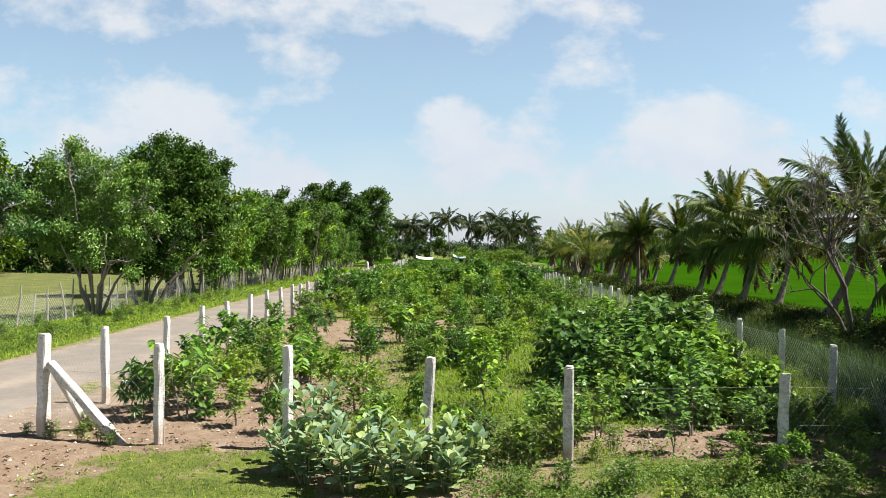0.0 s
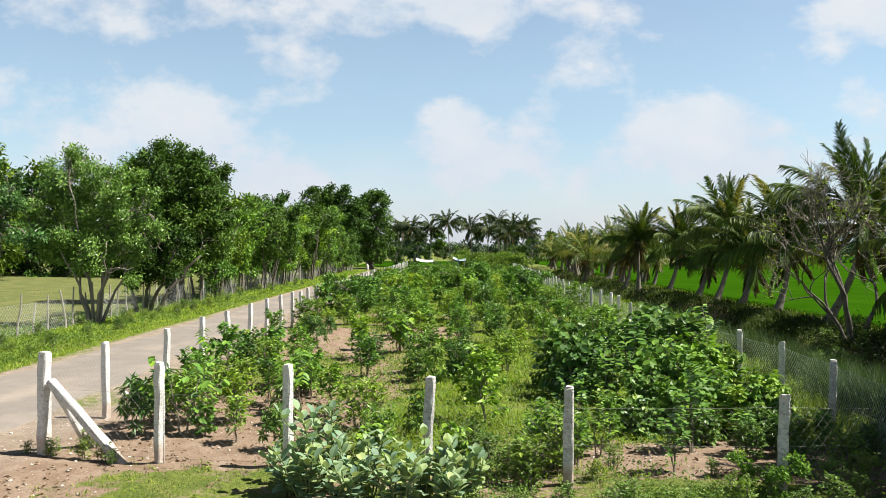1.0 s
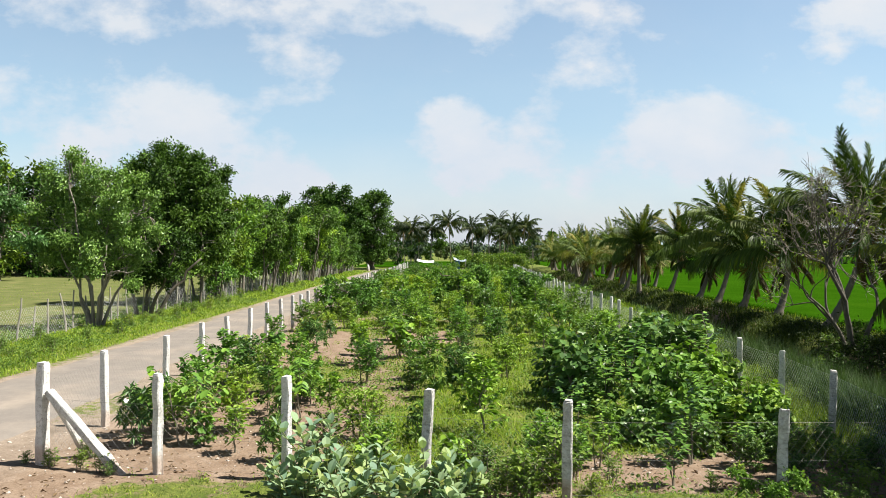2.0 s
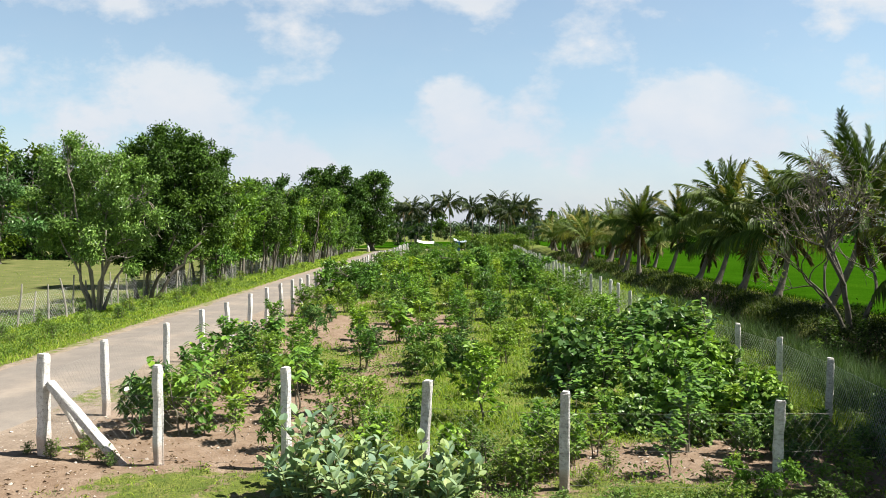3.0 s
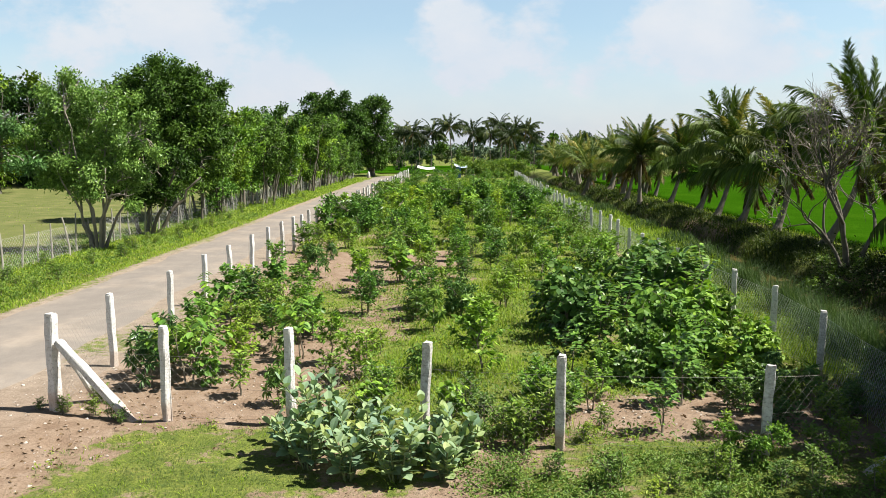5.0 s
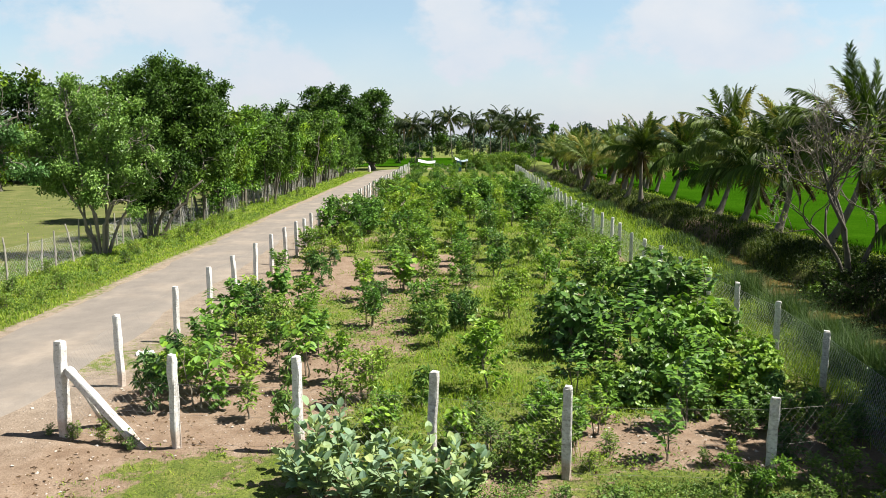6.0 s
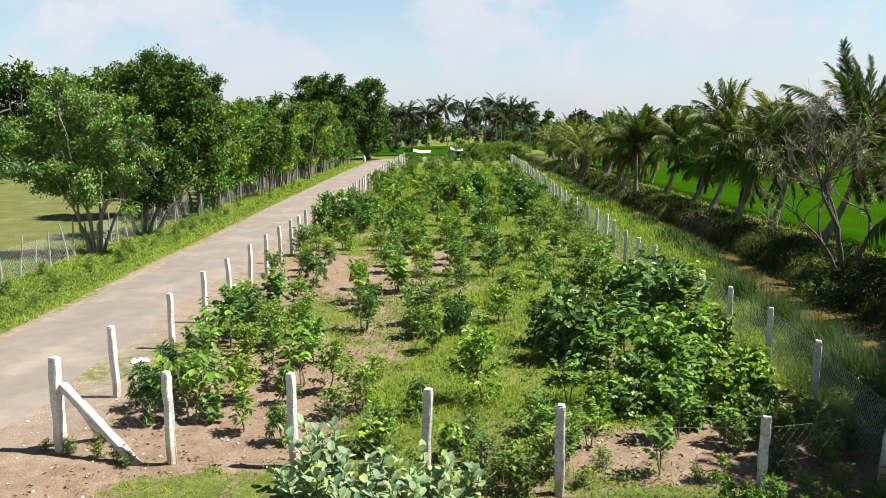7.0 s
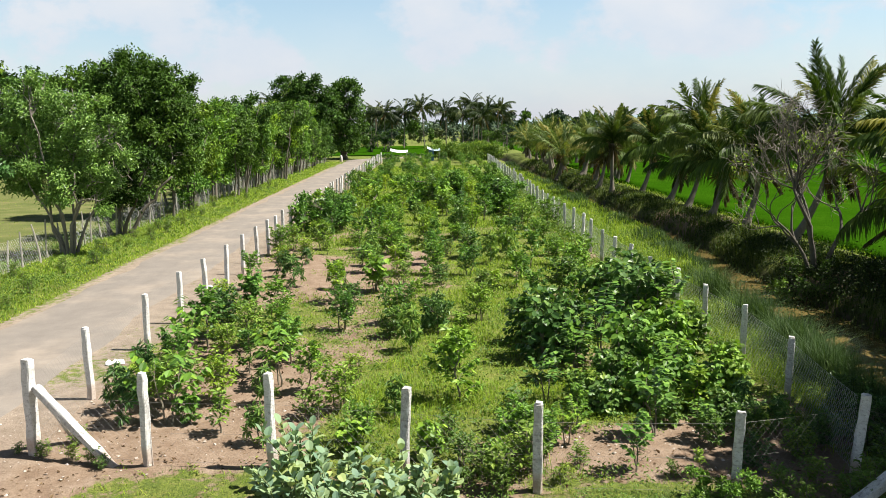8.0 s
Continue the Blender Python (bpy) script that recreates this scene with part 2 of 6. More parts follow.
def make_ground():
    m = Mat("earth")
    g = m.attr("grass")
    fine = m.noise(22.0, 5.0, 0.65)
    mid = m.noise(2.2, 5.0, 0.6)
    big = m.noise(0.35, 3.0)
    soil = m.ramp(mid, [(0.25, (0.168, 0.113, 0.076)), (0.55, (0.242, 0.179, 0.129)), (0.8, (0.302, 0.238, 0.185))])
    soil = m.mix(0.6, soil, m.ramp(fine, [(0.3, (0.62, 0.58, 0.55)), (0.7, (1.2, 1.2, 1.2))]), "MULTIPLY")
    turf = m.ramp(mid, [(0.25, (0.081, 0.117, 0.022)), (0.55, (0.131, 0.163, 0.035)), (0.8, (0.229, 0.207, 0.079))])
    turf = m.mix(0.8, turf, m.ramp(fine, [(0.3, (0.4, 0.45, 0.4)), (0.7, (1.4, 1.32, 1.2))]), "MULTIPLY")
    dry = m.ramp(m.noise(0.650, 3.612, 0.433), [(0.3, (0.085, 0.105, 0.029)), (0.6, (0.130, 0.139, 0.048)), (0.8, (0.195, 0.172, 0.078))])
    dry = m.mix(0.5, dry, m.ramp(fine, [(0.3, (0.6, 0.62, 0.55)), (0.7, (1.25, 1.25, 1.2))]), "MULTIPLY")
    turf = m.mix(m.attr("dry"), turf, dry)
    dusty = m.ramp(mid, [(0.3, (0.208, 0.171, 0.134)), (0.7, (0.310, 0.259, 0.208))])
    soil = m.mix(m.attr("dust"), soil, m.mix(0.6, dusty, m.ramp(fine, [(0.3, (0.62, 0.58, 0.55)), (0.7, (1.2, 1.2, 1.2))]), "MULTIPLY"))
    edge = m.math("ADD", g, m.math("MULTIPLY", m.math("SUBTRACT", m.noise(5.0, 4.0, 0.65), 0.5), 1.1))
    edge = m.math("MULTIPLY", m.math("SUBTRACT", edge, 0.42), 6.0, clamp=True)
    col = m.mix(edge, soil, turf)
    col = m.mix(m.attr("mud"), col, m.ramp(mid, [(0.3, (0.022, 0.017, 0.011)), (0.7, (0.05, 0.04, 0.025))]))
    h = m.math("ADD", m.math("MULTIPLY", mid, 0.6), m.math("MULTIPLY", fine, 0.4))
    return m.surface(col, 0.95, 0.0, m.bump(h, 0.9, 0.09), 0.15)


def make_road():
    m = Mat("worn_road")
    fine = m.noise(45.0, 5.0, 0.7)
    mid = m.noise(1.6, 6.0, 0.62)
    streak = m.noise(1.1, 5.0, 0.6, None, (1.6, 0.14, 1))
    col = m.ramp(mid, [(0.2, (0.169, 0.150, 0.135)), (0.5, (0.196, 0.175, 0.155)), (0.85, (0.231, 0.206, 0.182))])
    col = m.mix(0.35, col, m.ramp(streak, [(0.3, (0.78, 0.77, 0.76)), (0.7, (1.14, 1.12, 1.08))]), "MULTIPLY")
    col = m.mix(0.6, col, m.ramp(fine, [(0.3, (0.7, 0.7, 0.7)), (0.65, (1.18, 1.18, 1.18))]), "MULTIPLY")
    dust = m.math("MULTIPLY", m.math("SUBTRACT", m.noise(0.45, 5.0, 0.6), 0.46), 5.0, clamp=True)
    col = m.mix(m.math("MULTIPLY", dust, 0.6), col, m.ramp(mid, [(0.3, (0.250, 0.209, 0.167)), (0.7, (0.327, 0.278, 0.230))]))
    return m.surface(col, 0.93, 0.0, m.bump(fine, 0.5, 0.012), 0.2)


def make_stone():
    m = Mat("limewashed_granite")
    v = m.local()
    n = m.noise(7.0, 6.0, 0.65, v)
    f = m.noise(60.0, 4.0, 0.7, v)
    wash = m.math("ADD", n, m.math("MULTIPLY", m.math("SUBTRACT", m.each(), 0.5), 0.25))
    col = m.ramp(wash, [(0.26, (0.335, 0.323, 0.306)), (0.40, (0.536, 0.527, 0.511)), (0.6, (0.670, 0.666, 0.653))])
    col = m.mix(0.5, col, m.ramp(f, [(0.3, (0.68, 0.67, 0.66)), (0.6, (1.1, 1.1, 1.1))]), "MULTIPLY")
    chip = m.noise(24.0, 3.0, 0.6, v)
    col = m.mix(0.8, col, m.ramp(chip, [(0.32, (0.55, 0.54, 0.53)), (0.46, (1, 1, 1))]), "MULTIPLY")
    sep = m.nodes.new("ShaderNodeSeparateXYZ")
    m.links.new(v, sep.inputs[0])
    splash = m.math("SUBTRACT", 1.0, m.math("MULTIPLY", m.math("ADD", sep.outputs[2], m.math("MULTIPLY", n, -0.5)), 9.0), clamp=True)
    col = m.mix(m.math("MULTIPLY", splash, 0.55), col, (0.36, 0.24, 0.165))
    return m.surface(col, 0.9, 0.0, m.bump(m.math("ADD", m.math("ADD", n, m.math("MULTIPLY", f, 0.4)), m.math("MULTIPLY", chip, 0.9)), 0.9, 0.02), 0.2)


def make_rice():
    m = Mat("young_rice")
    tuft = m.noise(9.0, 4.0, 0.65, None, (1, 0.6, 1))
    patch = m.noise(0.25, 4.0, 0.55)
    col = m.ramp(patch, [(0.3, (0.020, 0.070, 0.002)), (0.55, (0.026, 0.084, 0.003)), (0.75, (0.035, 0.096, 0.004))])
    col = m.mix(0.7, col, m.ramp(tuft, [(0.3, (0.6, 0.66, 0.6)), (0.7, (1.25, 1.2, 1.1))]), "MULTIPLY")
    return m.surface(col, 1.0, 0.0, m.bump(tuft, 0.8, 0.12), 0.0, 0.15, m.mix(1.0, col, (1.4, 1.4, 0.8), "MULTIPLY"))


def make_water():
    m = Mat("muddy_water")
    n = m.noise(9.0, 3.0)
    return m.surface(m.ramp(m.noise(1.2, 3.0), [(0.3, (0.10, 0.072, 0.024)), (0.7, (0.17, 0.125, 0.045))]), 0.18, 0.0, m.bump(n, 0.12, 0.02), 0.3)


def plain(name, a, b, scale=6.0, rough=0.8, metal=0.0):
    m = Mat(name)
    n = m.noise(scale, 5.0, 0.6, m.local())
    return m.surface(m.ramp(n, [(0.3, a), (0.7, b)]), rough, metal, m.bump(n, 0.3, 0.01), 0.3)


EARTH, ROAD, STONE, WATER, RICE = make_ground(), make_road(), make_stone(), make_water(), make_rice()
WIRE = plain("galvanised_wire", (0.16, 0.15, 0.14), (0.30, 0.29, 0.27), 20, 0.6, 0.5)
WIRE_BRIGHT = plain("bright_wire", (0.338, 0.347, 0.347), (0.468, 0.476, 0.476), 20, 0.5, 0.3)
STAKE = bark("stake_wood", (0.26, 0.235, 0.20), (0.44, 0.41, 0.36))
SHEET = plain("white_sheet", (0.72, 0.73, 0.74), (0.82, 0.83, 0.84), 3)
FADED_SHEET = plain("faded_blue_sheet", (0.30, 0.38, 0.46), (0.42, 0.50, 0.58), 3)
BLUE_SHEET = plain("blue_sheet", (0.05, 0.12, 0.26), (0.09, 0.18, 0.34), 3, 0.5)
PEBBLE = plain("pebble", (0.30, 0.25, 0.21), (0.52, 0.46, 0.40), 5)
# distance haze is mixed into these leaf and hill colours
HAZE_LEAF = foliage("haze_leaf", (0.050, 0.079, 0.050), (0.072, 0.108, 0.068), (0.094, 0.137, 0.086), 0.8, 0.0, 0.1)
HAZE_HILL = plain("haze_hill", (0.17, 0.23, 0.26), (0.22, 0.29, 0.31), 0.02, 1.0)


# ---- mesh tools ----
def unit(a):
    return a / np.maximum(np.linalg.norm(a, axis=-1, keepdims=True), 1e-9)


class Build:
    """Collects vertices and faces for one mesh."""

    def __init__(self):
        self.v, self.f, self.n = [], [], 0

    def add(self, verts, faces):
        self.v.append(np.asarray(verts, dtype=np.float64).reshape(-1, 3))
        for fa in (faces if isinstance(faces, list) else [faces]):
            self.f.append(np.asarray(fa, dtype=np.int64) + self.n)
        self.n += len(self.v[-1])

    def tube(self, pts, radii, sides=6, cap=True):
        pts = np.asarray(pts, dtype=float)
        k = len(pts)
        radii = np.broadcast_to(np.asarray(radii, dtype=float), (k,))
        tan = unit(np.gradient(pts, axis=0))
        ref = np.array([1.0, 0.0, 0.0]) if abs(tan[0][0]) < 0.8 else np.array([0.0, 1.0, 0.0])
        s = unit(np.cross(tan, ref))
        t = np.cross(tan, s)
        a = np.arange(sides) * 2 * np.pi / sides
        ring = s[:, None] * np.cos(a)[None, :, None] + t[:, None] * np.sin(a)[None, :, None]
        v = pts[:, None] + ring * radii[:, None, None]
        i, j = np.meshgrid(np.arange(k - 1), np.arange(sides), indexing="ij")
        j2 = (j + 1) % sides
        f = np.stack([i * sides + j, i * sides + j2, (i + 1) * sides + j2, (i + 1) * sides + j], -1).reshape(-1, 4)
        faces = [f]
        if cap:
            faces.append((np.arange(sides)[None] + (k - 1) * sides))
        self.add(v.reshape(-1, 3), faces)

    def leaves(self, P, D, N, L, W, fine=False, curl=0.12):
        """Folded leaves: base points, directions, normals, lengths, widths."""
        P, D = np.asarray(P, dtype=float), unit(np.asarray(D, dtype=float))
        S = unit(np.cross(D, N))
        N = np.cross(S, D)
        n = len(P)
        L = np.broadcast_to(L, (n,))[:, None]
        W = np.broadcast_to(W, (n,))[:, None] * 0.5
        if fine:
            low = -N * L * 0.10
            v = np.stack([P, P + D * L * 0.28 + S * W * 0.85, P + D * L * 0.66 + S * W * 0.9 - N * L * curl * 0.5, P + D * L - N * L * curl * 1.6,
                          P + D * L * 0.66 - S * W * 0.9 - N * L * curl * 0.5, P + D * L * 0.28 - S * W * 0.85, P + D * L * 0.48 + low], 1)
            f = np.array([[0, 1, 6], [1, 2, 6], [2, 3, 6], [3, 4, 6], [4, 5, 6], [5, 0, 6]])
        else:
            v = np.stack([P, P + D * L * 0.45 + S * W, P + D * L - N * L * curl, P + D * L * 0.45 - S * W], 1)
            v[:, (0, 2)] -= (N * W * 0.35)[:, None]
            f = np.array([[0, 1, 2], [0, 2, 3]])
        k = v.shape[1]
        self.add(v.reshape(-1, 3), (f[None] + (np.arange(n) * k)[:, None, None]).reshape(-1, 3))

    def mesh(self, name, mat, smooth=False):
        me = bpy.data.meshes.new(name)
        v = np.concatenate(self.v) if self.v else np.zeros((0, 3))
        me.vertices.add(len(v))
        me.vertices.foreach_set("co", v.ravel())
        loops = np.concatenate([f.ravel() for f in self.f])
        sizes = np.concatenate([np.full(len(f), f.shape[1]) for f in self.f])
        me.loops.add(len(loops))
        me.loops.foreach_set("vertex_index", loops)
        me.polygons.add(len(sizes))
        me.polygons.foreach_set("loop_start", np.concatenate([[0], np.cumsum(sizes)[:-1]]))
        me.polygons.foreach_set("use_smooth", np.full(len(sizes), smooth))
        me.update(calc_edges=True)
        me.validate()
        me.materials.append(mat)
        return me


def part(name, build, mat, parent, label="", smooth=False):
    ob = new(name, build.mesh(name, mat, smooth) if isinstance(build, Build) else build)
    ob.parent = parent
    return tagged(ob, label)


def thing(name, label, category, group="", kind=""):
    return tagged(new(name), label, category, group, kind)


def fbm(x, y, scale=1.0, octaves=4, seed=0):
    """Smooth value noise in numpy, about -1 to 1."""
    x, y = np.asarray(x, dtype=float) * scale, np.asarray(y, dtype=float) * scale
    total, amp = 0.0, 0.55
    for o in range(octaves):
        xi, yi = np.floor(x), np.floor(y)
        fx, fy = x - xi, y - yi
        fx, fy = fx * fx * (3 - 2 * fx), fy * fy * (3 - 2 * fy)

        def h(a, b):
            q = np.sin(a * 127.1 + b * 311.7 + (seed + o) * 74.7) * 43758.5453
            return (q - np.floor(q)) * 2 - 1
        total = total + amp * ((h(xi, yi) * (1 - fx) + h(xi + 1, yi) * fx) * (1 - fy) + (h(xi, yi + 1) * (1 - fx) + h(xi + 1, yi + 1) * fx) * fy)
        x, y, amp = x * 2.03 + 17.3, y * 2.03 + 5.1, amp * 0.5
    return total


def ease(a, b, x):
    t = np.clip((np.asarray(x, dtype=float) - a) / (b - a), 0, 1)
    return t * t * (3 - 2 * t)


# ---- the lie of the land ----
def ditch_x(y):
    y = np.asarray(y, dtype=float)
    return 11.2 + 0.09 * (np.clip(y, 16, 40) - 16) + 0.02 * np.maximum(y - 60, 0)


def ditch_wide(y):
    return 1.15 - 0.5 * ease(20, 36, y)


def left_fence_x(y):
    return -6.72 + 0.0128 * (np.asarray(y, dtype=float) - 15)


def right_fence_x(y):
    return 7.3 + 0.035 * np.maximum(np.asarray(y, dtype=float) - 28, 0)


def road_mid(y):
    return -9.75 + 0.0 * np.asarray(y, dtype=float)


def height(x, y):
    x, y = np.asarray(x, dtype=float), np.asarray(y, dtype=float)
    z = 0.05 * fbm(x, y, 0.25, 3, 3)
    z = z + 0.22 * np.exp(-((x - 4.0) / 2.8) ** 2 - ((y - 10) / 2.2) ** 2)
    near = ease(45, 30, y) * ease(-7.6, -6.6, x) * ease(8.5, 7.5, x)
    z = z + near * (0.05 * fbm(x, y, 1.4, 4, 8) + 0.022 * fbm(x, y, 7.0, 2, 18))
    d = np.abs(x - ditch_x(y)) / ditch_wide(y)
    z = z - 0.95 * ease(2.2, 0.7, d) * ease(4, 9, y)
    bank = ease(14.2, 15.3, x - 0.02 * np.maximum(y - 40, 0)) * ease(18.6, 17.4, x - 0.02 * np.maximum(y - 40, 0))
    z = z + 0.25 * bank
    z = z - 0.25 * ease(17.4, 19.0, x - 0.02 * np.maximum(y - 40, 0))
    verge = ease(-12.0, -12.8, x) * ease(-17.0, -15.5, x)
    z = z + verge * (0.10 + 0.06 * fbm(x, y, 0.8, 3, 5))
    flat = np.exp(-((x - road_mid(y)) / 2.4) ** 4) * ease(150, 120, y)
    return z * (1 - 0.85 * flat)


def grass_cover(x, y):
    """How much of the ground is under grass, 0 to 1."""
    x, y = np.asarray(x, dtype=float), np.asarray(y, dtype=float)
    n = fbm(x, y, 0.33, 4, 21)
    field = 0.66 + 0.6 * n + 0.35 * fbm(x, y, 1.2, 3, 25)
    field = field - 0.75 * ease(-1.2, -2.6, x) * ease(19.5, 15.0, y)
    field = field - 0.40 * ease(1.2, -1.5, x) * ease(40, 30, y) * ease(13, 20, y)
    field = field - 0.95 * np.exp(-((x - 4.0) / 1.9) ** 2 - ((y - 12.3) / 1.5) ** 2)
    field = field + 0.55 * np.exp(-((x - 0.6) / 1.6) ** 2 - ((y - 16.5) / 3.5) ** 2)
    field = field + 0.4 * ease(36, 60, y)
    front_y = 12.1 - 0.22 * (x + 2.3)
    front = 0.42 + 0.6 * n + 0.45 * fbm(x, y, 1.4, 3, 27) - 0.75 * ease(-3.2, -5.6, x + 1.6 * n + 0.8 * fbm(x, y, 1.1, 3, 26)) + 0.25 * ease(1, 3, x)
    fm = ease(front_y + 0.15, front_y - 0.35, y)
    g = field * (1 - fm) + front * fm
    left = x < left_fence_x(y) - 0.1
    g = np.where(left, 0.25 + 0.5 * n - 0.5 * ease(16, 12, y), g)
    shoulder = ease(-11.5, -12.2, x)
    g = np.maximum(g * (1 - shoulder), shoulder * (0.85 + 0.25 * n))
    g = np.where(x < -12.2, np.maximum(g, 0.62 + 0.3 * n), g)
    g = np.where(x > 7.6, 0.8 + 0.3 * n, g)
    g = np.where((x > 12.2) & (x < 17.2), 0.62 + 0.5 * n, g)
    g = np.where(y > 110, 0.9, g)
    return np.clip(g, 0, 1)


def axis(pieces):
    out = [pieces[0][0]]
    for a, b, step in pieces:
        k = max(1, round((b - a) / step))
        out += list(np.linspace(a, b, k + 1)[1:])
    return np.array(out)


def make_terrain():
    xs = axis([(-4000, -400, 600), (-400, -80, 40), (-80, -20, 3), (-20, -7, 0.4), (-7, 8, 0.17), (8, 20, 0.35), (20, 80, 4), (80, 400, 40), (400, 4000, 600)])
    ys = axis([(-300, -20, 40), (-20, 6, 2), (6, 24, 0.17), (24, 50, 0.45), (50, 160, 2.0), (160, 400, 15), (400, 1000, 100), (1000, 4500, 500)])
    X, Y = np.meshgrid(xs, ys, indexing="ij")
    b = Build()
    nx, ny = X.shape
    i, j = np.meshgrid(np.arange(nx - 1), np.arange(ny - 1), indexing="ij")
    f = np.stack([i * ny + j, (i + 1) * ny + j, (i + 1) * ny + j + 1, i * ny + j + 1], -1).reshape(-1, 4)
    b.add(np.stack([X, Y, height(X, Y)], -1), f)
    me = b.mesh("ground", EARTH, True)
    G = grass_cover(X, Y).ravel()
    dry = (ease(-15.6, -17.0, X) * ease(170, 150, Y)).ravel()
    d = np.abs(X - ditch_x(Y)) / ditch_wide(Y)
    dust = (ease(-5.8, -7.2, X) * ease(9, 16, Y) * 0.9).ravel()
    mud = (ease(2.0, 1.2, d) * ease(4, 9, Y)).ravel()
    for name, vals in (("grass", G), ("dry", dry), ("mud", mud), ("dust", dust)):
        at = me.attributes.new(name, "FLOAT", "POINT")
        at.data.foreach_set("value", vals.astype(np.float32))
    return tagged(new("ground", me), "reddish sandy soil with patchy green grass", "ground", kind="structure")


make_terrain()


def make_ribbon(name, mid, half, ys, lift, mat, wob=0.15, seed=4):
    b = Build()
    cols = np.linspace(-1, 1, 9)
    mid = np.asarray(mid, dtype=float)
    side = unit(np.stack([np.gradient(ys), -np.gradient(mid)], -1))
    hw = half + wob * np.stack([fbm(ys, ys * 0 + seed, 0.55, 4, seed), fbm(ys, ys * 0 + 9, 0.4, 4, seed)], -1)
    wide = np.where(cols[None] < 0, hw[:, 0:1], hw[:, 1:2])
    X = mid[:, None] + side[:, 0:1] * cols * wide
    Y = ys[:, None] + side[:, 1:2] * cols * wide
    Z = height(X, Y) + lift - 0.10 * np.abs(cols) ** 8
    k = len(cols)
    i, j = np.meshgrid(np.arange(len(ys) - 1), np.arange(k - 1), indexing="ij")
    f = np.stack([i * k + j, i * k + j + 1, (i + 1) * k + j + 1, (i + 1) * k + j], -1).reshape(-1, 4)
    b.add(np.stack([X, Y, Z], -1), f)
    return new(name, b.mesh(name, mat, True))


ry = axis([(-15, 60, 0.4), (60, 128, 1.0)])
tagged(make_ribbon("road", road_mid(ry), 2.0, ry, 0.03, ROAD, 0.5), "pale dusty worn village road", "road", kind="structure")
bend = np.linspace(0, 1, 40)
bb = Build()
bx = -9.75 + 16 * (1 - np.cos(bend * np.pi / 2))
by = 127.9 + 15 * np.sin(bend * np.pi / 2)
tx, ty = np.gradient(bx), np.gradient(by)
nrm = unit(np.stack([ty, -tx], -1))
bv = np.stack([np.stack([bx + nrm[:, 0] * s, by + nrm[:, 1] * s, height(bx + nrm[:, 0] * s, by + nrm[:, 1] * s) + 0.05 - 0.1 * (abs(s) > 1.9)], -1) for s in (-2.05, -1.8, 0, 1.8, 2.05)], 1)
ii, jj = np.meshgrid(np.arange(39), np.arange(4), indexing="ij")
bb.add(bv, np.stack([ii * 5 + jj, ii * 5 + jj + 1, (ii + 1) * 5 + jj + 1, (ii + 1) * 5 + jj], -1).reshape(-1, 4))
tagged(new("road_bend", bb.mesh("road_bend", ROAD, True)), "pale dusty road bending behind the plantation", "road", kind="structure")

wy_ = axis([(5, 60, 0.8), (60, 130, 2)])
wb = Build()
wx_ = ditch_x(wy_)
ww_ = 1.35 * ditch_wide(wy_)
wb.add(np.stack([np.stack([wx_ - ww_, wy_, wy_ * 0 - 0.62], -1), np.stack([wx_ + ww_, wy_, wy_ * 0 - 0.62], -1)], 1),
       np.stack([np.arange(len(wy_) - 1) * 2, np.arange(len(wy_) - 1) * 2 + 1, np.arange(len(wy_) - 1) * 2 + 3, np.arange(len(wy_) - 1) * 2 + 2], -1))
tagged(new("water", wb.mesh("water", WATER)), "shallow brown water standing in the ditch", "water", kind="structure")


# ---- fences ----
def gz(x, y):
    return float(height(x, y))


def post_mesh(seed, tall=1.6, w=0.122, d=0.115):
    """A hand-split granite post: uneven, slightly tapered, chipped at the top."""
    rng = np.random.default_rng(seed)
    b = Build()
    base = np.array([[-1, -0.8], [-0.8, -1], [0.8, -1], [1, -0.8], [1, 0.8], [0.8, 1], [-0.8, 1], [-1, 0.8]]) * (w / 2, d / 2)
    zs = np.array([-0.35, 0.02, 0.3, 0.55, 0.8, 1.05, 1.3, 1.48, 1.57, 1.6]) / 1.6 * tall
    drift = np.cumsum(rng.normal(0, 0.006, (len(zs), 2)), axis=0)
    rings = []
    for k, z in enumerate(zs):
        s = (1.08 - 0.10 * k / len(zs)) * (0.86 if k == len(zs) - 1 else 1.0)
        r = base * s * (1 + rng.normal(0, 0.045, (8, 1))) + rng.normal(0, 0.004, (8, 2)) + drift[k]
        rings.append(np.column_stack([r, np.full(8, z) + rng.normal(0, 0.008, 8) * (k > 6)]))
    v = np.concatenate(rings)
    i, j = np.meshgrid(np.arange(len(zs) - 1), np.arange(8), indexing="ij")
    f = np.stack([i * 8 + j, i * 8 + (j + 1) % 8, (i + 1) * 8 + (j + 1) % 8, (i + 1) * 8 + j], -1).reshape(-1, 4)
    b.add(v, [f, (np.arange(8) + 8 * (len(zs) - 1))[None]])
    return b.mesh("post", STONE)


POSTS = [post_mesh(40 + k) for k in range(7)]
CORNER = post_mesh(60, 1.66, 0.16, 0.15)


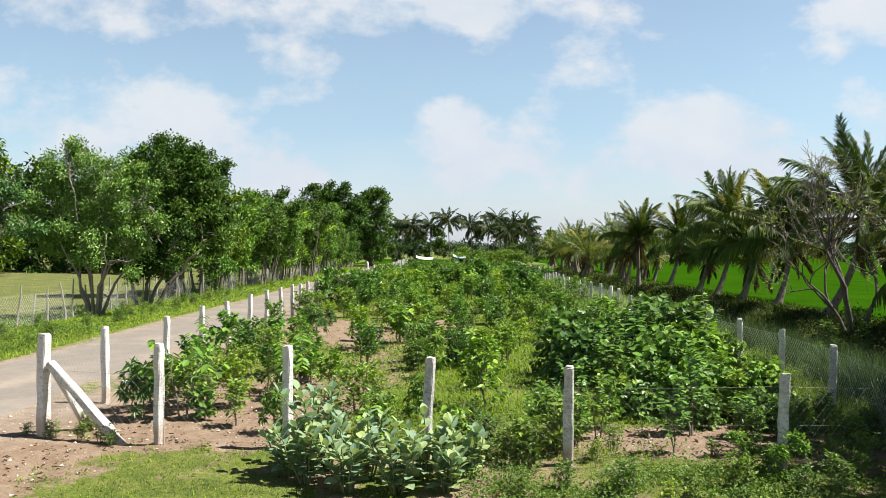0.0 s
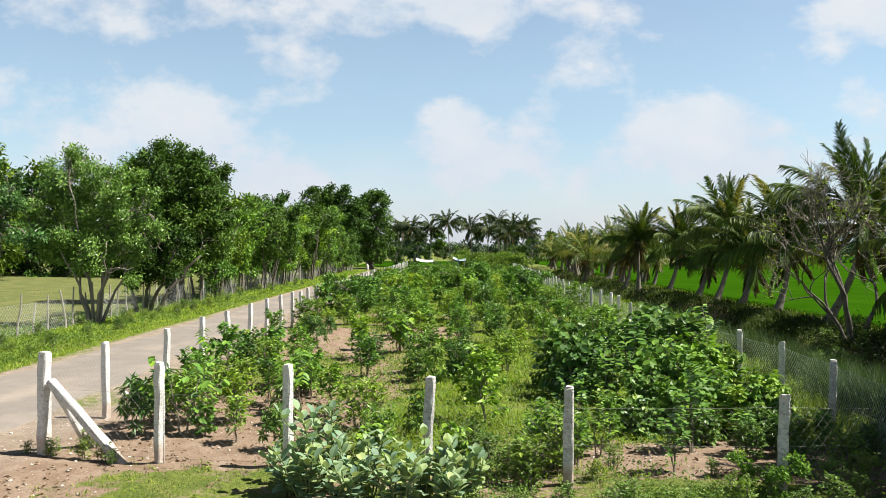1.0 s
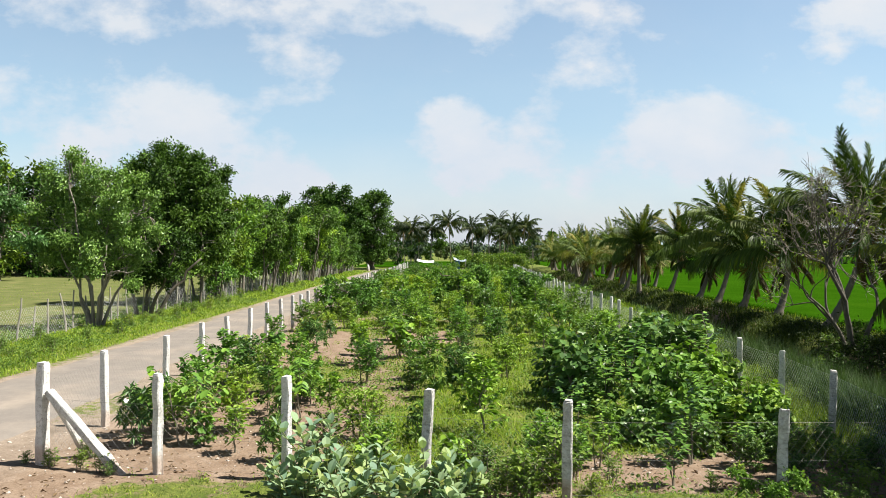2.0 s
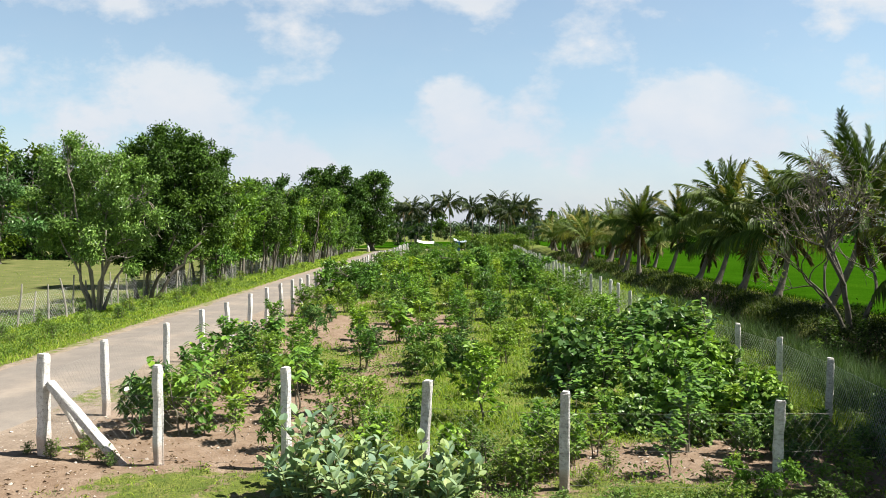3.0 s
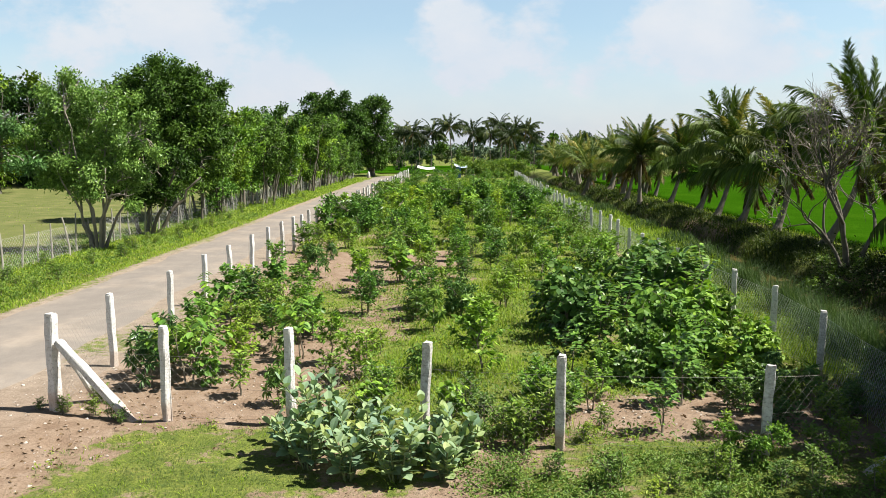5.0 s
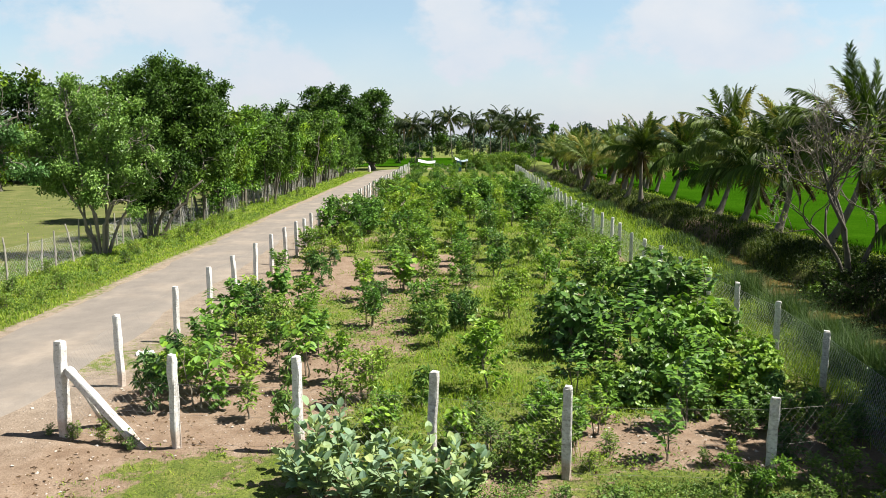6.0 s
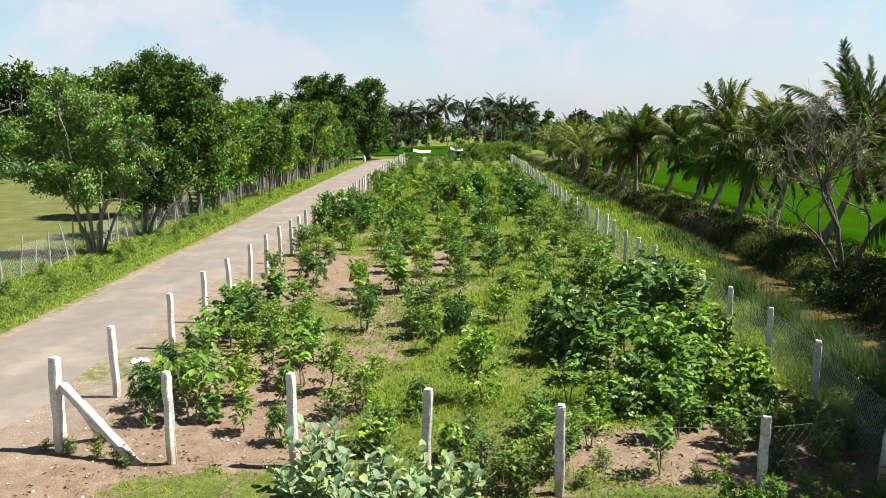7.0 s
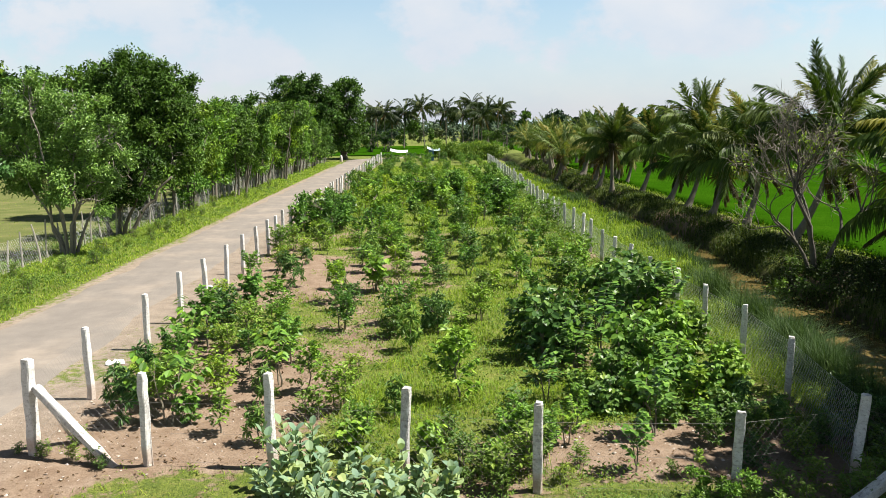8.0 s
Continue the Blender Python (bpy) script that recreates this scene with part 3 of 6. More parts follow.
def wires(build, p, q, low, high, pitch, r=0.0019):
    """Diamond mesh between two posts, with top, middle and bottom line wires."""
    p, q = np.asarray(p, dtype=float), np.asarray(q, dtype=float)
    span = np.linalg.norm(q[:2] - p[:2])
    tall = high - low
    A, B = [], []
    k = int((span + tall) / pitch) + 1
    for sgn in (1, -1):
        c = (np.arange(k) + 0.5) * pitch
        u0, w0 = np.where(c < span, c, span), np.where(c < span, 0, c - span)
        u1, w1 = np.where(c - tall > 0, c - tall, 0), np.where(c - tall > 0, tall, c)
        ok = w0 < w1
        u0, u1, w0, w1 = u0[ok], u1[ok], w0[ok], w1[ok]
        if sgn < 0:
            u0, u1 = span - u0, span - u1
        for u, w, out in ((u0, w0, A), (u1, w1, B)):
            sag = -0.015 * np.sin(np.pi * u / span) * (w / tall)
            t = (u / span)[:, None]
            xyz = p * (1 - t) + q * t
            xyz[:, 2] += low + w + sag
            out.append(xyz)
    t = np.linspace(0, 1, 7)[:, None]
    for w, rr in ((high, 0.0016), (low + tall * 0.5, 0.0014), (low + 0.02, 0.0016)):
        line = p * (1 - t) + q * t
        line[:, 2] += w - 0.015 * np.sin(np.pi * t[:, 0]) * (w - low) / tall
        build.tube(line, rr, 4, False)
    A, B = np.concatenate(A), np.concatenate(B)
    D = unit(B - A)
    S = unit(np.cross(D, np.array([0.3, 0.7, 0.2])))
    T = np.cross(D, S)
    ring = [S * np.cos(a) * r + T * np.sin(a) * r for a in (0, 2.1, 4.2)]
    v = np.stack([A + o for o in ring] + [B + o for o in ring], 1)
    f = np.array([[0, 1, 4, 3], [1, 2, 5, 4], [2, 0, 3, 5]])
    build.add(v.reshape(-1, 3), (f[None] + (np.arange(len(A)) * 6)[:, None, None]).reshape(-1, 4))


def stone_fence(places, label, low=0.05, high=1.35, pitch=0.17, braces=(), mat=WIRE, r=0.001):
    """places: (x, y, lean across, lean along, height factor, corner)."""
    rng = np.random.default_rng(int(abs(places[0][0]) * 100))
    root = thing("chain_link_fence", label, "fence", "fences round the plantation")
    tops = []
    for k, (x, y, lx, ly, hf, big) in enumerate(places):
        tops.append((x, y, gz(x, y)))
        if hf == 0:
            continue
        ob = new("post", CORNER if big else POSTS[int(rng.integers(0, 7))])
        z = gz(x, y)
        ob.matrix_world = pose(x, y, z, -ly, lx, rng.uniform(-27, -13)) @ Matrix.Diagonal((1, 1, hf, 1))
        ob.parent = root
    net = Build()
    for p, q in zip(tops, tops[1:]):
        wires(net, p, q, low, high, pitch, r)
    part("wire_mesh", net, mat, root, "galvanised diamond wire mesh")
    for k, (top, foot, w) in enumerate(braces):
        d = Vector(foot) - Vector(top)
        me = post_mesh(80 + k, d.length, w, w * 0.85)
        ob = new("brace", me)
        ob.parent = root
        ob.matrix_world = Matrix.Translation(foot) @ (-d).to_track_quat("Z", "Y").to_matrix().to_4x4()
        tagged(ob, "leaning limewashed granite brace")
    return root


rng = np.random.default_rng(5)
front = [(-6.46, 12.85, -1.5, 0, 1.0, True), (-4.35, 12.2, 0.5, 0, 0.98, False), (-2.3, 12.1, -1.0, 0, 1.0, False), (-0.16, 11.55, 2.2, 0, 0.94, False),
         (1.79, 10.75, 0.5, 0, 0.86, False), (4.54, 10.22, 2.5, 0, 0.78, False), (6.80, 11.2, 4.0, 0, 0.82, False), (7.75, 10.2, 0, 0, 0.9, True)]
stone_fence(front, "limewashed stone posts with sagging chain-link wire along the front", high=1.08, braces=[
    ((-6.36, 12.82, 1.22), (-4.98, 12.28, 0.02), 0.135), ((-6.40, 12.95, 1.15), (-6.02, 13.45, 0.02), 0.14),
    ((7.62, 10.17, 1.2), (5.5, 9.62, 0.02), 0.15)])
left = []
stops = [15.7, 19.4, 22.05, 24.6, 27.0, 29.6, 32.0, 34.4]
while stops[-1] < 122:
    stops.append(stops[-1] + 2.25 + rng.normal(0, 0.12))
for yy in stops:
    left.append((float(left_fence_x(yy)) + rng.normal(0, 0.04), yy, rng.normal(0, 1.4), rng.normal(0, 1.2), 0.95 + rng.normal(0, 0.03), False))
stone_fence([(-6.46, 12.95, 0, 0, 0, False)] + left, "long row of white stone fence posts beside the road", pitch=0.14,
            braces=[((-6.2, 43.0, 1.3), (-6.25, 41.7, 0.0), 0.2)])
right = [(6.80, 11.25, 0, 0, 0, False), (7.28, 14.5, 1.5, 0, 0.84, False), (7.5, 17.2, 1, 0, 0.86, False), (7.35, 19.3, 0.5, 0, 0.88, False), (7.3, 21.4, 0.5, 0, 0.9, False)]
yy = 23.8
while yy < 116:
    right.append((float(right_fence_x(yy)) + rng.normal(0, 0.06), yy, rng.normal(0.8, 1.5), rng.normal(0, 1.2), 0.88 + rng.normal(0, 0.03), False))
    yy += 2.35 + rng.normal(0, 0.15)
stone_fence(right, "grey stone fence posts with wire mesh beside the ditch", pitch=0.11, high=1.25, mat=WIRE_BRIGHT, r=0.0021)


def stake_mesh(seed):
    g = np.random.default_rng(seed)
    b = Build()
    z = np.linspace(-0.3, 1.55, 7)
    p = np.column_stack([np.cumsum(g.normal(0, 0.018, 7)), np.cumsum(g.normal(0, 0.018, 7)), z])
    b.tube(p, np.linspace(0.045, 0.03, 7) * (1 + g.normal(0, 0.1, 7)), 6)
    return b.mesh("stake", STAKE)


STAKES = [stake_mesh(k) for k in range(6)]


def pasture_x(y):
    return -15.55 + 0.014 * (np.asarray(y, dtype=float) - 30)


def pasture_fence():
    g = np.random.default_rng(9)
    root = thing("pasture_fence", "rough wooden stakes with wire mesh along the pasture", "fence", "fences round the plantation")
    y, corners = 12.0, []
    while y < 126:
        x = float(pasture_x(y)) + g.normal(0, 0.08)
        ob = new("stake", STAKES[int(g.integers(0, 6))])
        ob.parent = root
        ob.matrix_world = pose(x, y, gz(x, y), g.normal(0, 4), g.normal(0, 4), g.uniform(0, 360)) @ Matrix.Diagonal((1, 1, g.uniform(0.8, 1.12), 1))
        corners.append((x, y, gz(x, y)))
        y += g.uniform(0.85, 1.5) if y < 60 else g.uniform(0.5, 0.9)
    net = Build()
    for p, q in zip(corners[::2], corners[2::2]):
        wires(net, p, q, 0.02, 1.2, 0.17, 0.0022 if p[1] < 40 else 0.0018)
    part("wire_mesh", net, WIRE_BRIGHT, root, "galvanised diamond wire mesh")
    return root


pasture_fence()


# ---- trees ----
def limb(g, a, b, k=6, wob=0.06):
    t = np.linspace(0, 1, k)[:, None]
    a, b = np.asarray(a, dtype=float), np.asarray(b, dtype=float)
    L = np.linalg.norm(b - a)
    p = a * (1 - t) + b * t
    p[1:-1] += g.normal(0, wob * L, (k - 2, 3)) * np.sin(np.pi * t[1:-1])
    p[:, 2] += 0.06 * L * np.sin(np.pi * t[:, 0])
    return p


def crown_points(g, blobs, n, shell=0.6):
    """Leafy sprays gathered in tufts over a union of lumpy ellipsoids, and the way out of each."""
    wts = np.array([r[3] * r[4] * r[5] for r in blobs]) ** 0.67
    B = np.array(blobs)
    tufts = max(3, n // 10)
    pick = g.choice(len(blobs), tufts, p=wts / wts.sum())
    d = unit(g.normal(0, 1, (tufts, 3)))
    lump = 0.86 + 0.5 * fbm(d[:, 0] * 2.2 + pick * 3.1, d[:, 1] * 2.2 + d[:, 2] * 1.7, 1.0, 3, 33)
    r = (shell + (1 - shell) * g.random(tufts) ** 0.6) * lump
    heart = B[pick, :3] + d * B[pick, 3:6] * r[:, None]
    way = unit(d / B[pick, 3:6])
    wide = 0.31 * B[pick, 3:6].mean(1) * g.uniform(0.6, 1.35, tufts)
    k = g.integers(0, tufts, n)
    e = unit(g.normal(0, 1, (n, 3)) + way[k] * 0.7 + np.array([0, 0, 0.55]))
    loose = np.where(g.random(n) < 0.14, 1.3, 1.0)
    C = heart[k] + e * (wide[k] * loose * g.uniform(0.35, 1.0, n) ** 0.5)[:, None] * np.array([1, 1, 0.8])
    return C, unit(e + way[k] * 0.6)


def tree_parts(g, stems, blobs, clumps, per, leaf_l, leaf_w, spread, droop=0.25, fine=False, shoot=0.0, twigs=90, stem_sides=7, forks=3):
    """wood and leaf builds. stems: (foot, top, r0, r1)."""
    wood, leaf, boles = Build(), Build(), []
    C, O = crown_points(g, blobs, clumps)
    tips = []
    for foot, top, r0, r1 in stems:
        p = limb(g, foot, top, 8, 0.022)
        rad = np.linspace(r0, r1, 8)
        rad[0] *= 1.35
        boles.append(Build())
        boles[-1].tube(p, rad, stem_sides)
        tips += [(q, r) for q, r in zip(p[3:], rad[3:])]
    T = np.array([q for q, _ in tips])
    mains = []
    for bl in blobs:
        for _ in range(forks):
            end = np.array(bl[:3]) + g.normal(0, 0.3, 3) * np.array(bl[3:6])
            k = int(np.argmin(np.linalg.norm(T - end, axis=1) + 0.5 * np.maximum(T[:, 2] - end[2], 0)))
            p = limb(g, T[k], end, 6, 0.08)
            wood.tube(p, np.linspace(min(tips[k][1] * 0.8, 0.10), 0.02, 6), 5)
            mains += list(p[2:])
    M = np.array(mains)
    for c in C[:twigs]:
        k = int(np.argmin(np.linalg.norm(M - c, axis=1)))
        wood.tube(limb(g, M[k], c, 4, 0.07), np.linspace(0.018, 0.006, 4), 3)
    P = np.repeat(C, per, axis=0) + g.normal(0, 1, (clumps * per, 3)) * spread * np.array([1, 1, 0.7])
    out = np.repeat(O, per, axis=0)
    if shoot:
        way = unit(O * 0.7 + g.normal(0, 0.35, O.shape) + np.array([0, 0, 0.75])) * (shoot * g.uniform(0.5, 1.3, clumps))[:, None]
        P += np.repeat(way, per, axis=0) * np.tile(np.linspace(-0.6, 0.6, per), clumps)[:, None]
    D = out * 0.5 + g.normal(0, 0.8, P.shape)
    D[:, 2] -= droop
    tilt = C * 0 + g.normal(0, 0.35, C.shape) + O * 0.75
    tilt[:, 2] += 0.55
    N = g.normal(0, 0.26, P.shape) + np.repeat(unit(tilt), per, axis=0)
    size = g.uniform(0.65, 1.25, len(P))
    leaf.leaves(P, D, N, leaf_l * size, leaf_w * size, fine)
    return boles, wood, leaf


def tree(label, g, stems, blobs, clumps, per, leaf_l, leaf_w, spread, leaf_mat, wood_mat, category="tree", group="", name="tree", **kw):
    root = thing(name, label, category, group)
    boles, wood, leaf = tree_parts(g, stems, blobs, clumps, per, leaf_l, leaf_w, spread, **kw)
    for bole in boles:
        part("trunk", bole, wood_mat, root, smooth=True)
    tagged(part("branchwork", wood, wood_mat, root), kind="stuff")
    part("crown", leaf, leaf_mat, root)
    return root


def stand(ob, x, y, turn=0.0, size=1.0, sink=0.03):
    ob.matrix_world = pose(x, y, gz(x, y) - sink, 0, 0, turn) @ Matrix.Scale(size, 4)
    return ob


def copy_at(ob, x, y, turn=0.0, size=1.0, sink=0.03):
    c = copy_thing(ob, pose(x, y, gz(x, y) - sink, 0, 0, turn))
    c.scale = (size, size, size)
    return c


ROW = "trees along the pasture fence"
g = np.random.default_rng(11)
# slender many-stemmed tree with airy pale foliage
stems = [((a * 0.5, b * 0.6, 0), (a * 3.4 + c * 0.5, b * 4, h), 0.07, 0.025) for a, b, c, h in
         ((-0.25, 0, -0.2, 5.2), (0.1, 0.1, 0.3, 5.6), (0.3, -0.1, 0.6, 4.6), (-0.1, -0.2, -0.9, 6.0), (0.42, 0.2, 0.5, 4.0), (-0.45, 0.1, -0.3, 4.2), (-0.3, -0.2, -0.4, 3.4), (0.2, -0.25, 0.4, 3.6))]
stand(tree("slender many-stemmed tree with airy pale green foliage", g, stems,
           [(-0.9, 0, 6.2, 1.0, 1.1, 1.2), (0.6, 0, 5.4, 1.4, 1.3, 1.2), (-2.0, 0.2, 4.9, 1.3, 1.3, 1.1), (0.3, 0, 4.1, 1.9, 1.5, 0.9), (1.9, 0.3, 4.0, 1.1, 1.1, 0.9),
            (-1.6, -0.2, 3.5, 1.3, 1.0, 0.7), (1.2, -0.3, 3.2, 1.0, 0.9, 0.6), (-1.2, 0, 7.4, 0.45, 0.45, 0.8), (0.2, 0.2, 7.0, 0.55, 0.5, 0.8), (-2.4, 0.2, 6.3, 0.55, 0.5, 0.8),
            (1.3, 0.2, 6.6, 0.55, 0.5, 0.7), (-0.5, 0, 7.3, 0.4, 0.4, 0.7), (2.2, 0, 5.2, 0.6, 0.6, 0.7), (2.5, 0, 3.3, 0.7, 0.7, 0.45), (-2.8, 0, 3.9, 0.7, 0.6, 0.6), (0.2, -0.5, 2.9, 1.4, 0.9, 0.55), (1.7, -0.2, 2.5, 0.8, 0.7, 0.45), (-0.9, -0.4, 2.7, 1.0, 0.8, 0.5)],
           900, 40, 0.155, 0.066, 0.12, LEAF_PALE, BARK_PALE, group=ROW, shoot=0.6, twigs=260), -15.1, 34.7)
# neighbour with paler leaves at the edge of the pasture
stems = [((a, b, 0), (a * 6, b * 6, h), 0.09, 0.03) for a, b, h in ((-0.2, 0, 4.0), (0.2, 0.1, 4.6), (0.05, -0.2, 4.2))]
stand(tree("leafy young tree with pale green feathery foliage", g, stems,
           [(0.3, 0, 5.2, 1.5, 1.4, 1.2), (-1.0, 0, 4.8, 1.4, 1.3, 1.0), (1.7, 0, 4.6, 1.2, 1.2, 1.0), (0.9, 0, 6.3, 0.5, 0.6, 0.9), (-0.3, 0, 6.1, 0.4, 0.4, 0.8), (2.0, 0, 5.8, 0.5, 0.5, 0.8), (0.6, 0, 4.0, 1.6, 1.3, 0.7), (2.4, 0, 4.0, 0.7, 0.7, 0.7)],
           440, 34, 0.175, 0.075, 0.13, LEAF_PALE, BARK_PALE, group=ROW, shoot=0.6, twigs=150), -19.7, 32.6)
# dark glossy tree of middle height
stems = [((a, b, 0), (a * 4, b * 4, h), 0.11, 0.05) for a, b, h in ((-0.3, 0, 3.6), (0.15, 0.1, 4.0), (0.5, -0.1, 3.5), (0.8, 0.1, 3.2))]
stand(tree("middle-sized tree with dark glossy leaves and several trunks", g, stems,
           [(0, 0, 4.9, 1.7, 1.6, 1.3), (-1.3, 0, 3.9, 1.3, 1.3, 1.1), (1.5, 0, 3.8, 1.4, 1.4, 1.1), (0.3, -0.4, 3.0, 1.9, 1.5, 0.8), (-0.7, -0.5, 2.2, 1.2, 1.0, 0.6), (1.2, -0.4, 2.1, 1.2, 1.0, 0.6), (0.2, 0, 5.9, 0.9, 0.9, 0.6)],
           660, 30, 0.18, 0.105, 0.17, LEAF_DARK, BARK, group=ROW), -15.6, 41.4, 0, 0.92)
# tall broad tree
stems = [((0, 0, 0), (0.3, 0.1, 6.0), 0.30, 0.12), ((0.2, 0, 0.3), (1.8, 0.3, 5.6), 0.2, 0.08), ((-0.2, 0, 0.5), (-1.6, -0.2, 5.8), 0.2, 0.08)]
stand(tree("tall broad tree with a dense dark green crown", g, stems,
           [(-1.8, 0, 8.3, 1.7, 2.0, 1.5), (0.1, 0, 8.7, 1.8, 2.0, 1.5), (1.9, 0, 8.3, 1.6, 1.9, 1.4), (0.1, -0.3, 7.6, 2.9, 2.2, 1.7), (0, 0, 6.6, 3.2, 2.6, 1.7), (2.3, 0, 5.8, 1.6, 1.8, 1.6),
            (-2.3, 0, 6.4, 1.3, 1.7, 1.4), (1.2, -0.4, 4.7, 2.2, 2.0, 1.2)],
           1700, 28, 0.215, 0.11, 0.17, LEAF_TREE, BARK, group=ROW, shoot=0.3), -17.0, 50.5)

# the close row behind: three kinds, copied
ROW_KINDS = []
for k in range(4):
    g = np.random.default_rng(30 + k)
    stems = [((a, b, 0), (a * 1.8 + g.normal(0, 0.25), b * 1.8, h), 0.085, 0.04) for a, b, h in zip(g.normal(0, 0.4, 4), g.normal(0, 0.5, 4), g.uniform(3.4, 4.8, 4))]
    bl = [(g.normal(0, 0.7), g.normal(0, 0.7), z, g.uniform(1.3, 1.9), g.uniform(1.3, 1.9), g.uniform(1.0, 1.4)) for z in (2.1, 2.5, 3.2, 3.9, 4.8, 5.6, 6.4)]
    bl += [(g.normal(0, 0.6), g.normal(0, 0.6), 7.4, 0.5, 0.5, 0.8), (g.normal(0, 0.8), g.normal(0, 0.8), 7.0, 0.7, 0.7, 0.7)]
    mat = (LEAF_TREE, LEAF_BUSH, LEAF_TREE, LEAF_BUSH)[k]
    ROW_KINDS.append(tree(("slim roadside tree with fresh green foliage", "roadside tree with bright dense foliage", "slim roadside tree with loose green foliage", "roadside tree with leafy green foliage")[k],
                          g, stems, bl, 520, 13, 0.275, 0.135, 0.18, mat, BARK, group=ROW, shoot=0.4, forks=1, twigs=60))
g = np.random.default_rng(77)
y, k = 49.0, 0
while y < 122:
    x = float(pasture_x(y)) + g.normal(-0.1, 0.5)
    s = g.uniform(0.9, 1.14) * (0.85 if y < 53 else 1.0 if y < 98 else 0.8)
    ob = ROW_KINDS[k % 4]
    stand(ob, x, y, g.uniform(0, 360), s) if k < 4 else copy_at(ob, x, y, g.uniform(0, 360), s)
    y += g.uniform(3.0, 4.4)
    k += 1

# great old trees where the road bends
g = np.random.default_rng(90)
for (x, y, s, turn) in ((-17.5, 128, 1.0, 0), (-12.2, 136, 0.98, 120), (-21.0, 146, 1.02, 250)):
    if s == 1.0:
        big = stand(tree("great old tree with a massive dark crown", g, [((0, 0, 0), (0.2, 0, 7), 0.5, 0.25), ((0.3, 0, 1), (2.5, 0.5, 7.5), 0.3, 0.12), ((-0.3, 0, 1), (-2.6, 0, 7), 0.3, 0.12)],
                         [(-2.6, 0, 10.6, 2.4, 2.6, 2.3), (1.0, 0, 11.8, 2.4, 2.6, 2.0), (3.2, 0, 9.4, 2.2, 2.6, 2.4), (0, 0, 8.2, 4.6, 4.0, 2.6), (-3.3, 0, 6.4, 2.4, 2.6, 2.2),
                          (3.4, 0, 5.6, 2.4, 2.6, 2.4), (0.5, -1.5, 4.6, 3.8, 3.0, 2.2), (2.0, -1.0, 2.6, 2.6, 2.4, 1.8), (-2.0, 0, 3.0, 2.4, 2.4, 2.0)],
                         1150, 17, 0.43, 0.26, 0.32, LEAF_TREE, BARK, group="great trees at the bend", twigs=60), x, y, turn, s)
    else:
        copy_at(big, x, y, turn, s)

# tree belt across the pasture and behind everything
BELT = []
for k in range(3):
    g = np.random.default_rng(50 + k)
    stems = [((a, 0, 0), (a * 2, g.normal(0, 0.4), 5), 0.2, 0.1) for a in g.normal(0, 0.7, 3)]
    bl = [(g.normal(0, 1.4), g.normal(0, 1.4), z, g.uniform(2.0, 3.0), g.uniform(2.0, 3.0), g.uniform(1.5, 2.0)) for z in (1.4, 2.0, 4.4, 6.2, 7.4, 8.2)]
    BELT.append(tree("distant tree with a rounded green crown", g, stems, bl, 190, 15, 0.40, 0.22, 0.30, (LEAF_DARK, LEAF_TREE, LEAF_DARK)[k], BARK_DARK, group="distant tree belt", twigs=20, forks=1))
BELT_FAR = []
for k in range(3):
    g = np.random.default_rng(60 + k)
    bl = [(g.normal(0, 1.4), g.normal(0, 1.4), z, g.uniform(2.0, 3.0), g.uniform(2.0, 3.0), g.uniform(1.5, 2.0)) for z in (3.0, 4.8, 6.2, 7.4, 8.2)]
    # two of the three far kinds carry the haze-tinted leaf
    BELT_FAR.append(tree("hazy far tree with a rounded crown", g, [((0, 0, 0), (0.2, 0, 5), 0.2, 0.1)], bl, 80, 8, 1.4, 0.9, 0.55, (HAZE_LEAF, LEAF_TREE, HAZE_LEAF)[k], BARK, group="far tree belt", twigs=0, forks=1))
g = np.random.default_rng(55)
spots = [(x, (98 if x < -32 else 112) + g.normal(0, 4)) for x in np.arange(-74, -24, 2.7)] + [(x, 108 + g.normal(0, 3)) for x in np.arange(-66, -34, 3.6)]
spots += [(x, 330 + g.normal(0, 25)) for x in np.arange(-130, 160, 8.0)] + [(x, 200 + g.normal(0, 14)) for x in np.arange(45, 130, 6)]
spots += [(x, 222 + g.normal(0, 6)) for x in np.arange(-75, -14, 4.5)] + [(x, 222 + g.normal(0, 6)) for x in np.arange(14, 60, 5)]
spots += [(x, 262 + g.normal(0, 8)) for x in np.arange(-24, 30, 3.2)]
spots += [(-47, 84), (-52, 86), (-33, 104)]
spots += [(x, 224 + g.normal(0, 3)) for x in np.arange(-22, 34, 2.6) if not -3 < x < 13]
spots += [(x, 168 + g.normal(0, 6)) for x in np.arange(-34, 22, 3.5) if not -4 < x < 15]
count = {"near": 0, "far": 0}
for x, y in spots:
    s = g.uniform(0.78, 1.1) * (1.15 if y > 300 else 0.42 if y > 245 else 0.8 if y > 205 and (x < -24 or 36 < x < 80) else 0.42 if y > 205 and x < 36 else 0.6 if 150 < y < 205 else 1.4 if -62 < x < -42 else 1.25 if x < -32 else 0.95)
    which = "far" if y > 205 else "near"
    k = count[which]
    count[which] += 1
    ob = (BELT_FAR if which == "far" else BELT)[k % 3]
    stand(ob, x, y, g.uniform(0, 360), s) if k < 3 else copy_at(ob, x, y, g.uniform(0, 360), s)


